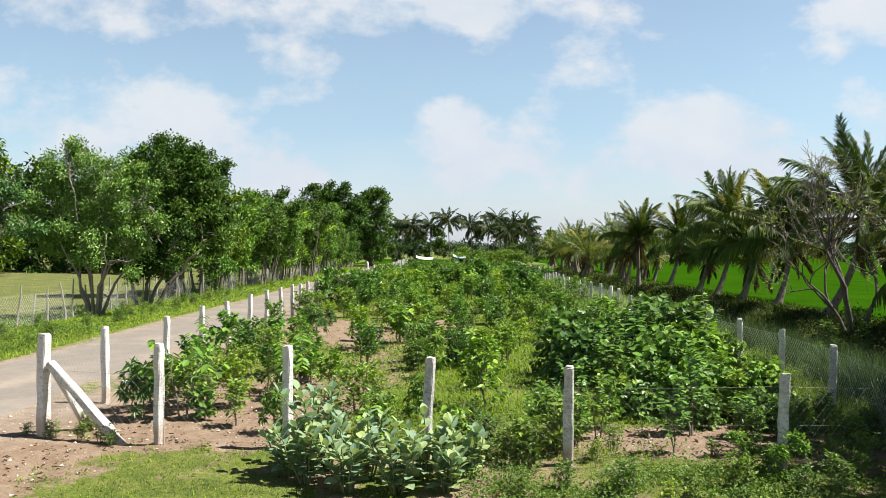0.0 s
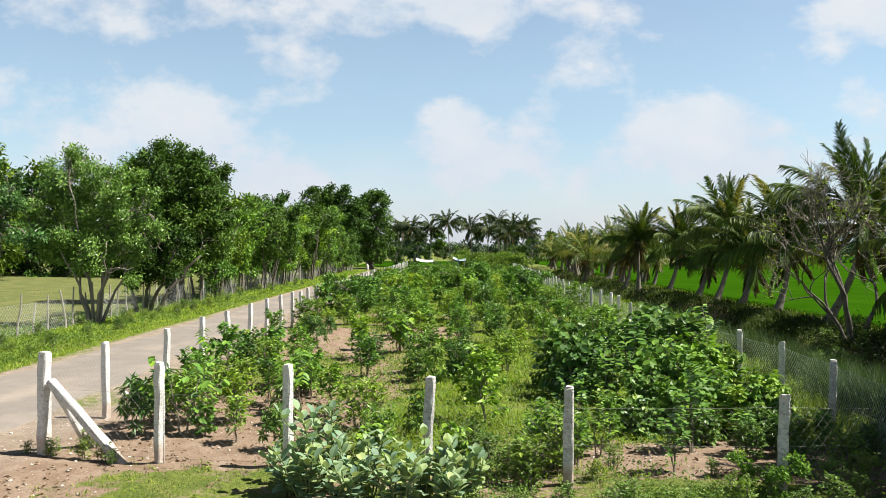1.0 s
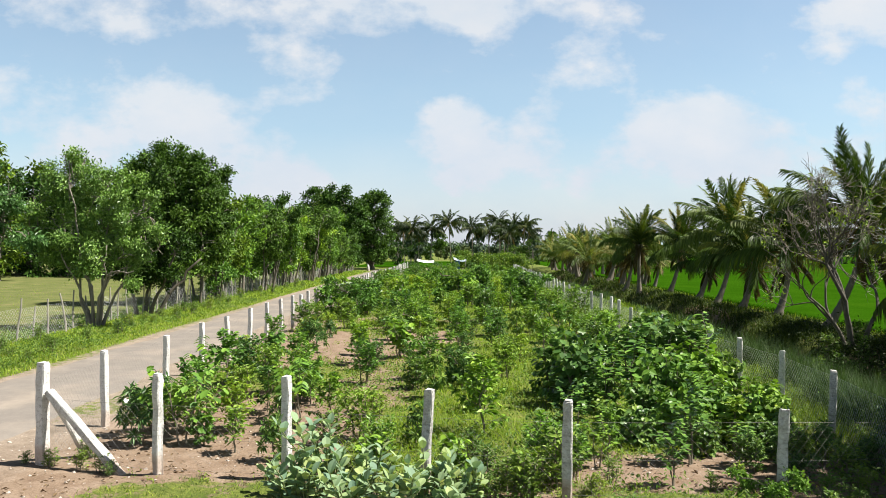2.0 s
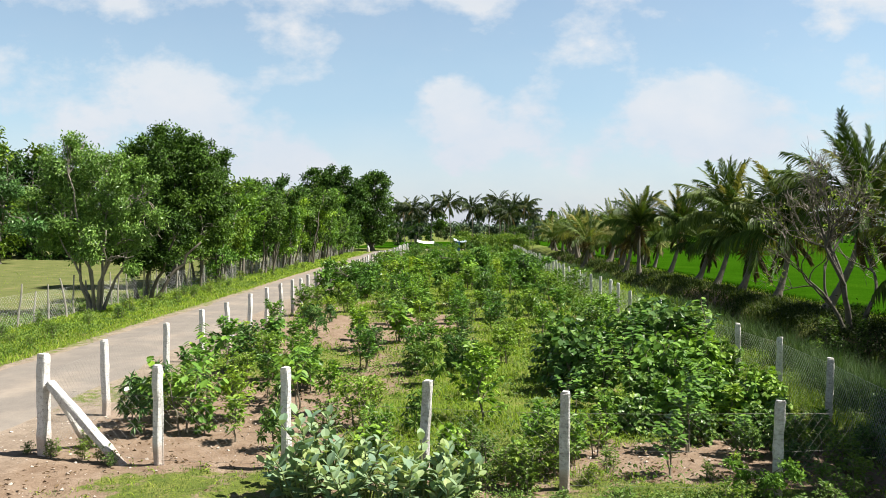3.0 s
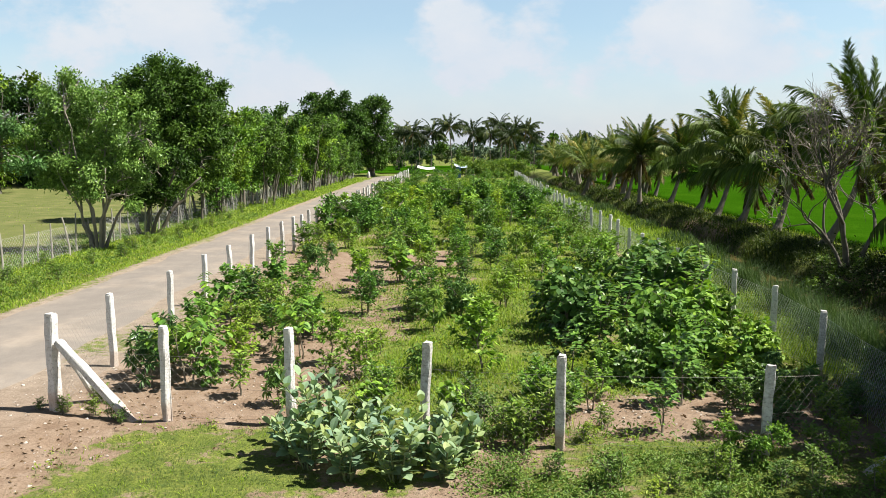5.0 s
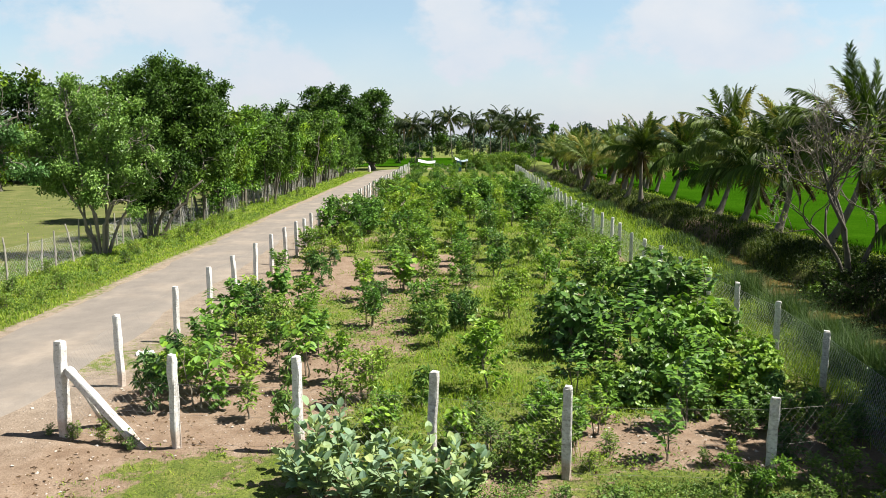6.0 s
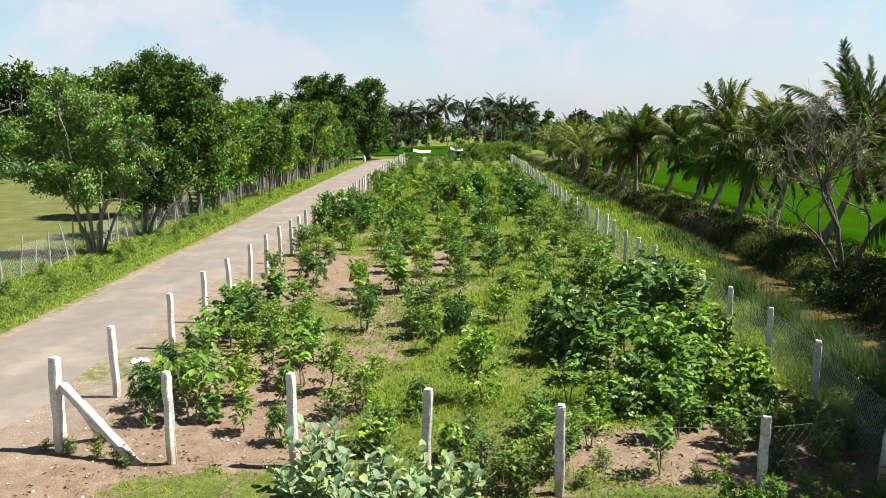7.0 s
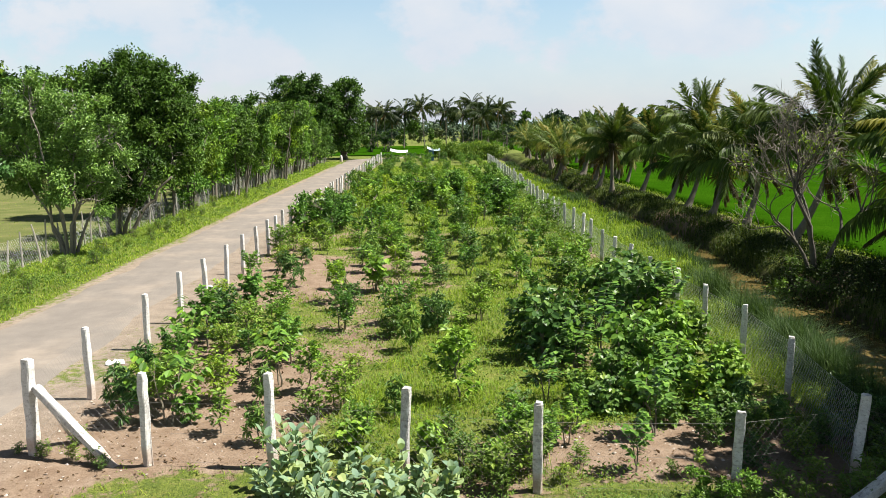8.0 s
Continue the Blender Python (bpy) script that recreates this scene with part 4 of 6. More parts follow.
# ---- palms ----
def frond_mesh(seed, length, start, sag, mat, curtain=0.5, pairs=42, wide=0.032):
    """A feathery palm frond in the xz plane, growing from the origin towards +x; curtain: how far its leaflets hang straight down."""
    g = np.random.default_rng(seed)
    b = Build()
    n = 13
    t = np.linspace(0, 1, n)
    ang = radians(start) - radians(sag) * t ** 1.6
    step = length / (n - 1)
    p = np.zeros((n, 3))
    p[1:, 0] = np.cumsum(np.cos(ang[:-1]) * step)
    p[1:, 2] = np.cumsum(np.sin(ang[:-1]) * step)
    p[:, 1] = g.normal(0, 0.10) * length * t ** 2
    b.tube(p[::2], np.linspace(0.04, 0.006, n)[::2], 3, False)
    u = np.linspace(0.14, 0.995, pairs)
    Q = np.stack([np.interp(u, t, p[:, c]) for c in range(3)], -1)
    tan = unit(np.stack([np.interp(u, t, np.gradient(p[:, c])) for c in range(3)], -1))
    side = unit(np.cross(tan, np.array([0, 0, 1.0])) + 1e-6)
    L = length * (0.19 + 0.08 * curtain) * np.sin(np.pi * np.clip(u * 0.76 + 0.18, 0, 1)) ** 0.6
    for sgn in (-1, 1):
        D = side * sgn * (0.50 - 0.15 * curtain) + tan * (1.0 - 0.45 * curtain) + g.normal(0, 0.09, Q.shape)
        D[:, 2] -= 0.85 * curtain
        D = unit(D)
        ll = (L * g.uniform(0.7, 1.15, pairs))[:, None]
        m1 = Q + D * ll * 0.5
        tip = Q + D * ll * 0.95
        tip[:, 2] -= ll[:, 0] * (0.16 + 0.3 * curtain)
        w = unit(tan - D * (tan * D).sum(1, keepdims=True) + g.normal(0, 0.2, Q.shape)) * wide
        v = np.stack([Q - w * 0.6, Q + w * 0.6, m1 + w, m1 - w, tip], 1)
        k = (np.arange(pairs) * 5)[:, None]
        b.add(v.reshape(-1, 3), [np.array([[0, 1, 2, 3]]) + k, np.array([[3, 2, 4]]) + k])
    return b.mesh("frond", mat)


FROND_FORMS = ((3.3, 85, 18, FROND, 0.05), (3.6, 78, 36, FROND, 0.15), (3.6, 64, 62, FROND, 0.4), (3.5, 48, 84, FROND, 0.7), (3.4, 16, 78, FROND, 1.0), (2.0, -58, 28, FROND_OLD, 0.9))
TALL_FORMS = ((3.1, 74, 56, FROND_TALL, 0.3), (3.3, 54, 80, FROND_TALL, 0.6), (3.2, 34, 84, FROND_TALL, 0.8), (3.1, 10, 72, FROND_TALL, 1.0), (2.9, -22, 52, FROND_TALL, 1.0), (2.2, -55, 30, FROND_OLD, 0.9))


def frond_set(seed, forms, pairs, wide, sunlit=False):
    return [[frond_mesh(seed + 10 * c + k, L, a, sg, FROND_SUNLIT if sunlit and mat == FROND else mat, hg, pairs, wide) for k in range(3)] for c, (L, a, sg, mat, hg) in enumerate(forms)]


FRONDS = frond_set(100, FROND_FORMS, 66, 0.024)
FRONDS_PLAIN = frond_set(120, FROND_FORMS, 30, 0.045)
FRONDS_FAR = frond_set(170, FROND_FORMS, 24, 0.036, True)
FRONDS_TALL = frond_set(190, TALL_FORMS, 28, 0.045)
FRONDS_BIG = frond_set(150, FROND_FORMS, 96, 0.018)


def palm(g, label, trunk_h, lean, thick, count, size, group, dead=2, fronds=FRONDS):
    root = thing("coconut_palm", label, "palm tree", group)
    b = Build()
    n = 26
    t = np.linspace(0, 1, n)
    p = np.column_stack([lean * (1 - (1 - t) ** 1.7), g.normal(0, 0.25) * t ** 2, trunk_h * t])
    r = thick * (0.88 - 0.25 * t + 0.95 * np.exp(-t * trunk_h / 0.4)) * (1 + 0.08 * (np.arange(n) % 2))
    b.tube(p, r, 10)
    part("trunk", b, PALM_BARK, root, "ringed grey trunk swollen at its foot", smooth=True)
    hub = p[-1]
    # withered sheaths under the crown
    c = Build()
    a = g.uniform(0, 6.28, 60)
    P = hub + np.column_stack([np.cos(a) * 0.14, np.sin(a) * 0.14, g.uniform(-0.6, 0.2, 60)])
    D = np.column_stack([np.cos(a), np.sin(a), g.uniform(-2.2, 0.9, 60)])
    c.leaves(P, D, np.column_stack([-np.cos(a), -np.sin(a), np.ones(60)]), g.uniform(0.4, 1.1, 60), 0.15)
    part("crown_husk", c, FROND_OLD, root, "brown fibrous leaf sheaths")
    for k in range(count):
        q = k / (count - 1)
        cl = int(np.searchsorted((0.15, 0.34, 0.54, 0.74), q)) if k < count - dead else 5
        ob = new("frond", fronds[cl][int(g.integers(0, 3))])
        ob.parent = root
        ob.matrix_basis = pose(*hub, g.normal(0, 9), g.normal(0, 8), k * 137.5 + g.normal(0, 14)) @ pose(0, 0, 0, g.normal(0, 14), 0, 0) @ Matrix.Scale(size * g.uniform(0.85, 1.1), 4)
    return root


PALM_ROW = "coconut palms along the ditch"
g = np.random.default_rng(200)
# x, y, trunk height, lean to the east, size, fronds
ALONG = [(16.2, 33.4, 5.2, 1.9, 1.25, 24), (16.45, 39.0, 4.3, 0.9, 1.15, 19), (16.5, 43.8, 3.7, 0.9, 1.15, 19), (16.8, 48.7, 5.25, 1.3, 1.2, 20),
            (16.8, 59.0, 4.4, 1.0, 0.95, 18), (15.2, 61.3, 4.9, -0.1, 0.95, 20), (15.2, 66.3, 4.0, 0.8, 0.85, 18), (17.2, 53.5, 3.4, 0.9, 0.9, 18),
            (17.0, 27.6, 3.2, 1.2, 1.1, 14)]
# the row goes on out of view: palms added to shade the near corner
NEAR_SHADE = [(16.7, 21.6, 4.6, 0.3, 1.3, 14), (16.6, 17.8, 4.6, 0.2, 1.3, 14), (16.4, 13.0, 4.2, 0.2, 1.2, 12), (18.2, 24.6, 4.8, -0.2, 1.35, 12),
            (12.7, 11.7, 6.2, -0.5, 1.35, 40), (12.3, 9.0, 6.2, -1.0, 1.35, 40), (12.4, 6.6, 6.3, -0.8, 1.25, 14), (13.4, 10.4, 8.4, -0.2, 1.35, 34), (14.6, 15.4, 5.8, 0.0, 1.0, 10)]
for x, y, h, lean, size, cnt in ALONG + NEAR_SHADE:
    ob = palm(g, "leaning young coconut palm with arching fronds", h - 1.0, lean * 0.85, 0.165, cnt + 19, size * 0.92, PALM_ROW, 5, FRONDS_BIG if size == 1.25 else FRONDS if y > 25 else FRONDS_PLAIN)
    stand(ob, x, y, 0, 1.0, 0.08)
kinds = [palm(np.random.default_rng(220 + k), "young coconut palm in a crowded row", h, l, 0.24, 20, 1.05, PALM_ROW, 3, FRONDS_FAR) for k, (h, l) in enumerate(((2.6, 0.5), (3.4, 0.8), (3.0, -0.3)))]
k = 0
for y in np.arange(71, 150, 4.4):
    for off in (0.0, 3.4):
        x = 15.6 + 0.045 * (y - 66) + off + g.normal(0, 0.6)
        s = g.uniform(0.72, 1.0)
        ob = kinds[k % 3]
        stand(ob, x, y + g.normal(0, 0.8), g.uniform(-40, 40), s) if k < 3 else copy_at(ob, x, y + g.normal(0, 0.8), g.uniform(0, 360), s)
        k += 1
# tall palms far behind the plantation
TALL = "tall coconut palms behind the plantation"
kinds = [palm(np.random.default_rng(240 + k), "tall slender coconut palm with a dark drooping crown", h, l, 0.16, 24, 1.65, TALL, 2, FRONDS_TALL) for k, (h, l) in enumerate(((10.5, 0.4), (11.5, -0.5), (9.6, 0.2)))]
k = 0
for x, y, s in ((-7.8, 192, 0.80), (-9.9, 205, 0.76), (-6.7, 215, 0.72), (-3.1, 196, 0.83), (1.9, 190, 0.85), (7.1, 194, 0.90), (11.4, 196, 0.78), (14.5, 205, 0.90), (15.5, 192, 0.88), (17.8, 200, 0.88), (19.6, 196, 0.78), (16.4, 212, 0.82), (22.0, 204, 0.74), (-11.0, 210, 0.72), (-12.8, 215, 0.74), (-22.8, 240, 0.88), (-29.1, 170, 0.84), (-27.8, 175, 0.88), (-35.5, 190, 0.84), (-82.3, 150, 0.84), (-41.1, 185, 0.88), (-45.1, 180, 0.80)):
    ob = kinds[k % 3]
    stand(ob, x, y, 0, s) if k < 3 else copy_at(ob, x, y, g.uniform(0, 360), s)
    k += 1


# ---- half-bare tree on the ditch bank ----
def twisted_tree(g):
    root = thing("twisted_tree", "half-bare twisted tree with grey twigs and sparse leaves", "tree")
    wood, boughs, leaf, twigs = Build(), Build(), Build(), Build()
    ends = []

    def grow(p, d, length, r, depth):
        k = 5
        pts = [p]
        for _ in range(k - 1):
            d = unit(d + g.normal(0, 0.16, 3) + np.array([0, 0, 0.03]))
            pts.append(pts[-1] + d * length / (k - 1))
        pts = np.array(pts)
        (wood if depth < 3 else boughs).tube(pts, np.linspace(r, r * 0.62, k), 6 if depth < 3 else 4)
        if depth >= 5:
            ends.append((pts[-1], d))
            for _ in range(4):
                e = pts[-1] + unit(d + g.normal(0, 0.6, 3)) * g.uniform(0.3, 0.75)
                twigs.tube(limb(g, pts[-1], e, 4, 0.08), np.linspace(0.009, 0.005, 4), 3, False)
            return
        for _ in range(3 if depth < 2 or g.random() < 0.45 else 2):
            grow(pts[-1] if g.random() < 0.6 else pts[3], unit(d + g.normal(0, 0.38, 3) + np.array([0, 0, 0.26])), length * g.uniform(0.66, 0.84), r * 0.6, depth + 1)
    grow(np.array([0.0, 0, 0]), unit(np.array([-0.12, 0, 1.0])), 2.0, 0.12, 0)
    grow(np.array([0.35, 0.1, 0]), unit(np.array([0.16, 0, 1.0])), 1.6, 0.10, 1)
    grow(np.array([-0.2, 0.1, 0]), unit(np.array([-0.14, 0.1, 1.0])), 1.5, 0.08, 1)
    E_ = np.array([e for e, _ in ends])
    pick = E_[g.random(len(E_)) < np.where(E_[:, 2] < 3.4, 0.6, 0.22)]
    P = np.repeat(pick, 9, axis=0) + g.normal(0, 0.16, (len(pick) * 9, 3))
    leaf.leaves(P, g.normal(0, 1, P.shape) - (0, 0, 0.3), g.normal(0, 0.5, P.shape) + (0, 0, 1), g.uniform(0.11, 0.18, len(P)), 0.075)
    part("trunk", wood, BARK_DARK, root, "dark twisted trunks", True)
    tagged(part("bough", boughs, BARK, root, smooth=True), "bare grey branches", kind="stuff")
    tagged(part("branchwork", twigs, BARK_PALE, root), "fine bare grey twigs", kind="stuff")
    part("crown", leaf, LEAF_LIME, root, "sparse yellow-green leaves")
    return root


stand(twisted_tree(np.random.default_rng(303)), 14.4, 27.6)


# ---- saplings and shrubs ----
def shrub(g, label, category, name, h, stems, branches, reach, per, leaf_l, leaf_w, mat, fine=False, droop=0.2, mode="alternate", wood=TWIG, group="planted saplings", lift=0.5, clear=0.18, face=0.0, loose=0):
    root = thing(name, label, category, group)
    w, f = Build(), Build()
    P, D, N = [], [], []
    for s in range(stems):
        a = s * 2.4 + g.uniform(0, 1)
        lean = 0.0 if stems == 1 else g.uniform(0.15, 0.38)
        hh = h * g.uniform(0.75, 1.0)
        top = np.array([np.cos(a) * lean * hh, np.sin(a) * lean * hh, hh * 0.93])
        sp = limb(g, (np.cos(a) * 0.03 * stems, np.sin(a) * 0.03 * stems, -0.03), top, 7, 0.03)
        st = Build()
        st.tube(sp, np.linspace(0.010 + 0.010 * h, 0.005, 7), 5)
        part("stem", st, wood, root)
        for k in range(branches):
            q = clear + (1 - clear) * (k + g.random()) / branches
            start = np.array([np.interp(q, np.linspace(0, 1, 7), sp[:, c]) for c in range(3)])
            b = k * 2.4 + g.normal(0, 0.4)
            out = np.array([np.cos(b), np.sin(b), lift + 0.7 * q ** 3 + g.normal(0, 0.15)])
            end = start + unit(out) * reach * (1.1 - 0.55 * q) * g.uniform(0.7, 1.15)
            bp = limb(g, start, end, 5, 0.05)
            w.tube(bp[::2], np.linspace(0.006, 0.003, 3), 3, False)
            way = unit(bp[-1] - bp[0])
            if mode == "whorl":
                aa = np.arange(per) * 2.4 + g.uniform(0, 6)
                side = unit(np.cross(way, (0.2, 0.1, 1)))
                up = np.cross(side, way)
                dd = side * np.cos(aa)[:, None] + up * np.sin(aa)[:, None] + way * g.uniform(0.0, 0.9, per)[:, None]
                P.append(bp[-1] - way * g.uniform(0, 0.12, per)[:, None])
                D.append(dd + np.array([0, 0, -droop]))
                N.append(way + g.normal(0, 0.3, (per, 3)) + (0, 0, 0.6))
            else:
                u = np.linspace(0.22, 1.0, per)
                pts = np.stack([np.interp(u, np.linspace(0, 1, 5), bp[:, c]) for c in range(3)], -1)
                side = unit(np.cross(way, (0, 0, 1)))
                sg = np.where(np.arange(per) % 2 == 0, 1, -1)[:, None]
                jit = 0.12 if mode == "pinnate" else 0.45
                D.append(side * sg + way * 0.55 + g.normal(0, jit, (per, 3)) - np.array([0, 0, droop]))
                N.append(g.normal(0, jit, (per, 3)) + np.cross(side, way) * 0.4 + np.array([way[0], way[1], 0]) * face + side * sg * face * 0.6 + (0, 0, 1.0 - 0.4 * min(face, 1)))
                P.append(pts + g.normal(0, 0.01, (per, 3)))
    P, D, N = np.concatenate(P), np.concatenate(D), np.concatenate(N)
    sz = g.uniform(0.65, 1.2, len(P))
    if loose:
        one = Build()
        one.leaves(np.zeros((1, 3)), np.array([[1.0, 0, 0]]), np.array([[0, 0, 1.0]]), 1.0, leaf_w / leaf_l, fine)
        shared = one.mesh("leaf", mat)
        pick = np.argsort(P[:, 1])[:loose]
        for i in pick:
            dx = Vector(D[i]).normalized()
            dy = Vector(N[i]).cross(dx).normalized()
            dz = dx.cross(dy)
            ob = new("leaf", shared)
            ob.parent = root
            ob.matrix_basis = Matrix.Translation(P[i]) @ Matrix((dx, dy, dz)).transposed().to_4x4() @ Matrix.Scale(leaf_l * sz[i], 4)
        keep = np.ones(len(P), bool)
        keep[pick] = False
        P, D, N, sz = P[keep], D[keep], N[keep], sz[keep]
    f.leaves(P, D, N, leaf_l * sz, leaf_w * sz, fine)
    tagged(part("branchwork", w, wood, root), kind="stuff")
    part("foliage", f, mat, root)
    return root


def kind_set(seed):
    g = np.random.default_rng(seed)
    return {
        "compound": shrub(g, "slim sapling with oval bright green leaves", "sapling", "sapling", 1.45, 1, 16, 0.6, 26, 0.15, 0.08, LEAF_BUSH),
        "mango": shrub(g, "mango sapling with drooping dark leaf whorls", "sapling", "mango_sapling", 1.1, 1, 13, 0.40, 20, 0.22, 0.058, LEAF_MANGO, droop=0.5, mode="whorl"),
        "broad": shrub(g, "young shrub with broad rounded leaves", "shrub", "broadleaf_shrub", 1.35, 4, 7, 0.45, 8, 0.21, 0.17, LEAF_BUSH, True, 0.6, face=0.7),
        "feather": shrub(g, "feathery light green sapling", "sapling", "feathery_sapling", 1.2, 3, 13, 0.5, 16, 0.135, 0.062, LEAF_LIME),
        "dense": shrub(g, "compact shrub with small dark glossy leaves", "shrub", "dense_shrub", 1.15, 3, 16, 0.45, 18, 0.125, 0.07, LEAF_MANGO, lift=0.3, clear=0.1),
        "guava": shrub(g, "leafy guava sapling with upright branches", "sapling", "guava_sapling", 1.3, 3, 12, 0.5, 14, 0.15, 0.08, LEAF_BUSH, lift=0.9),
        "weed": shrub(g, "tall bushy weed with pale green leaves", "weed", "bushy_weed", 0.75, 4, 9, 0.34, 8, 0.11, 0.06, WEED, lift=0.7, clear=0.1, group="tall weeds"),
        "lime": shrub(g, "young plant with fresh lime-green leaves", "sapling", "lime_green_sapling", 0.85, 1, 13, 0.32, 12, 0.13, 0.06, LEAF_LIME, True, lift=0.8),
    }


def mound(seed, label, mat):
    g = np.random.default_rng(seed)
    root = thing("rounded_bush", label, "bush", "rounded bushes in the plantation")
    bl = [(g.normal(0, 0.25), g.normal(0, 0.25), z, 0.55, 0.55, 0.42) for z in (0.45, 0.65, 0.95, 1.2)] + [(0.3, 0, 0.5, 0.5, 0.5, 0.4), (-0.3, 0.1, 0.55, 0.5, 0.5, 0.4)]
    boles, wood, leaf = tree_parts(g, [((0, 0, 0), (0.1, 0, 0.9), 0.025, 0.012), ((0.05, 0.05, 0), (-0.2, 0.1, 0.8), 0.02, 0.01)], bl, 120, 12, 0.145, 0.08, 0.10, twigs=12, forks=1)
    for bole in boles:
        part("stem", bole, TWIG, root)
    tagged(part("branchwork", wood, TWIG, root), kind="stuff")
    part("foliage", leaf, mat, root)
    return root


MOUNDS = [mound(470, "dense rounded bush with bright green leaves", LEAF_BUSH), mound(471, "dense rounded bush with dark green leaves", LEAF_MANGO)]
for k, (x, y, s) in enumerate(((-4.9, 41.3, 1.45), (-4.0, 43.0, 1.2), (1.4, 53.7, 1.75), (2.9, 54.9, 1.3), (5.2, 49.4, 1.6), (-4.6, 62.0, 1.2), (-1.2, 60.5, 1.3), (-5.0, 72.0, 1.0), (4.6, 66.0, 1.2), (-3.0, 80.0, 1.1), (1.5, 74.0, 1.1), (6.5, 60.0, 1.2), (4.25, 9.9, 0.42), (2.3, 38.6, 0.95), (-2.2, 49.0, 1.1), (7.2, 80.0, 1.1), (-0.5, 90.0, 1.0), (0.6, 20.3, 0.62), (-1.2, 33.8, 0.8), (-6.0, 116.0, 0.9), (-3.4, 119.0, 1.0), (-1.0, 117.0, 1.0), (1.6, 119.5, 1.1), (4.2, 117.5, 1.0), (6.5, 120.0, 1.1), (-4.8, 121.5, 0.9), (0.2, 122.5, 1.0))):
    stand(MOUNDS[k], x, y, k * 70, s) if k < 2 else copy_at(MOUNDS[k % 2], x, y, k * 70, s)

KINDS = [kind_set(400), kind_set(401), kind_set(402)]
USED = set()


def plant(kind, x, y, size, turn, variant):
    ob = KINDS[variant % 3][kind]
    if ob.name in USED:
        return copy_at(ob, x, y, turn, size)
    USED.add(ob.name)
    return stand(ob, x, y, turn, size)


g = np.random.default_rng(500)
# row along the road side
CORNER = [("feather", -4.75, 15.2, 0.95), ("broad", -4.3, 14.2, 0.5), ("mango", -5.35, 14.3, 1.0), ("feather", -5.5, 15.3, 0.75), ("lime", -3.48, 13.6, 1.0), ("broad", -3.2, 18.6, 0.75),
          ("compound", -2.9, 17.9, 0.8), ("compound", -5.3, 19.6, 1.15), ("dense", -5.0, 20.6, 1.1), ("feather", -4.2, 19.4, 1.05), ("feather", -4.6, 18.6, 0.75), ("mango", -5.9, 16.8, 0.9),
          ("compound", -3.9, 21.8, 0.95), ("mango", -5.8, 14.9, 0.85), ("feather", -4.0, 15.4, 0.9), ("compound", -5.2, 16.6, 0.9), ("mango", -3.0, 15.2, 0.75)]
# behind the front fence
FRONT = [("mango", -2.75, 13.1, 0.75), ("weed", -1.95, 14.3, 0.9), ("feather", -1.45, 14.7, 0.85), ("mango", -0.36, 14.2, 0.8), ("broad", 0.9, 17.2, 0.7), ("dense", -0.6, 20.1, 0.8),
         ("guava", 1.7, 12.5, 0.75), ("broad", 0.25, 12.3, 0.55), ("weed", 2.2, 12.4, 0.9), ("weed", 0.8, 12.0, 0.8), ("broad", 1.3, 11.6, 0.5), ("mango", 0.6, 20.8, 0.9),
         ("feather", 1.8, 21.6, 1.0), ("guava", -2.0, 21.0, 0.9), ("weed", 6.9, 16.6, 0.9), ("lime", 5.3, 14.0, 1.1), ("lime", 6.1, 14.9, 1.0), ("lime", 4.9, 15.5, 1.5),
         ("lime", 6.6, 15.4, 0.9), ("guava", -1.0, 13.1, 0.6), ("compound", -2.2, 15.9, 0.8), ("broad", -1.1, 12.6, 0.5),
         ("guava", 2.1, 12.1, 0.7), ("weed", 1.9, 11.5, 1.1), ("compound", 2.9, 13.3, 0.6), ("weed", 1.3, 11.0, 0.9),
         ("weed", 1.9, 13.4, 1.1), ("mango", 5.1, 12.9, 0.6), ("mango", 5.9, 12.6, 0.55), ("weed", 0.5, 13.0, 0.8)]
# farther into the plantation
BACK = [("mango", -4.2, 27.0, 1.15), ("dense", -4.9, 41.5, 1.75), ("dense", -4.0, 42.8, 1.6), ("compound", -5.3, 43.5, 1.4), ("lime", -0.75, 28.8, 1.4), ("guava", -0.5, 29.3, 1.0),
        ("mango", -2.65, 26.5, 1.0), ("dense", 1.4, 53.7, 2.0), ("dense", 2.4, 54.6, 1.8), ("dense", 5.2, 49.4, 1.9), ("mango", 6.0, 50.2, 1.8), ("mango", -1.9, 33.3, 1.0),
        ("dense", 4.6, 24.2, 1.25), ("compound", 3.4, 26.2, 0.95), ("feather", 6.3, 29.9, 1.2), ("guava", 1.9, 28.7, 0.95), ("lime", 0.0, 24.3, 0.95), ("compound", 2.2, 39.2, 1.0),
        ("weed", -5.2, 30.3, 1.3), ("compound", -5.6, 26.6, 0.95), ("dense", -1.0, 61.0, 1.6)]
NAMED = CORNER + FRONT + BACK
for k, (kind, x, y, s) in enumerate(NAMED):
    plant(kind, x, y, s, g.uniform(0, 360), k)
names = ["compound", "mango", "feather", "dense", "guava", "broad", "weed", "lime"]
odds = np.array([0.23, 0.10, 0.17, 0.05, 0.16, 0.10, 0.08, 0.11])
taken = [(x, y) for _, x, y, _ in NAMED]
y = 15.0
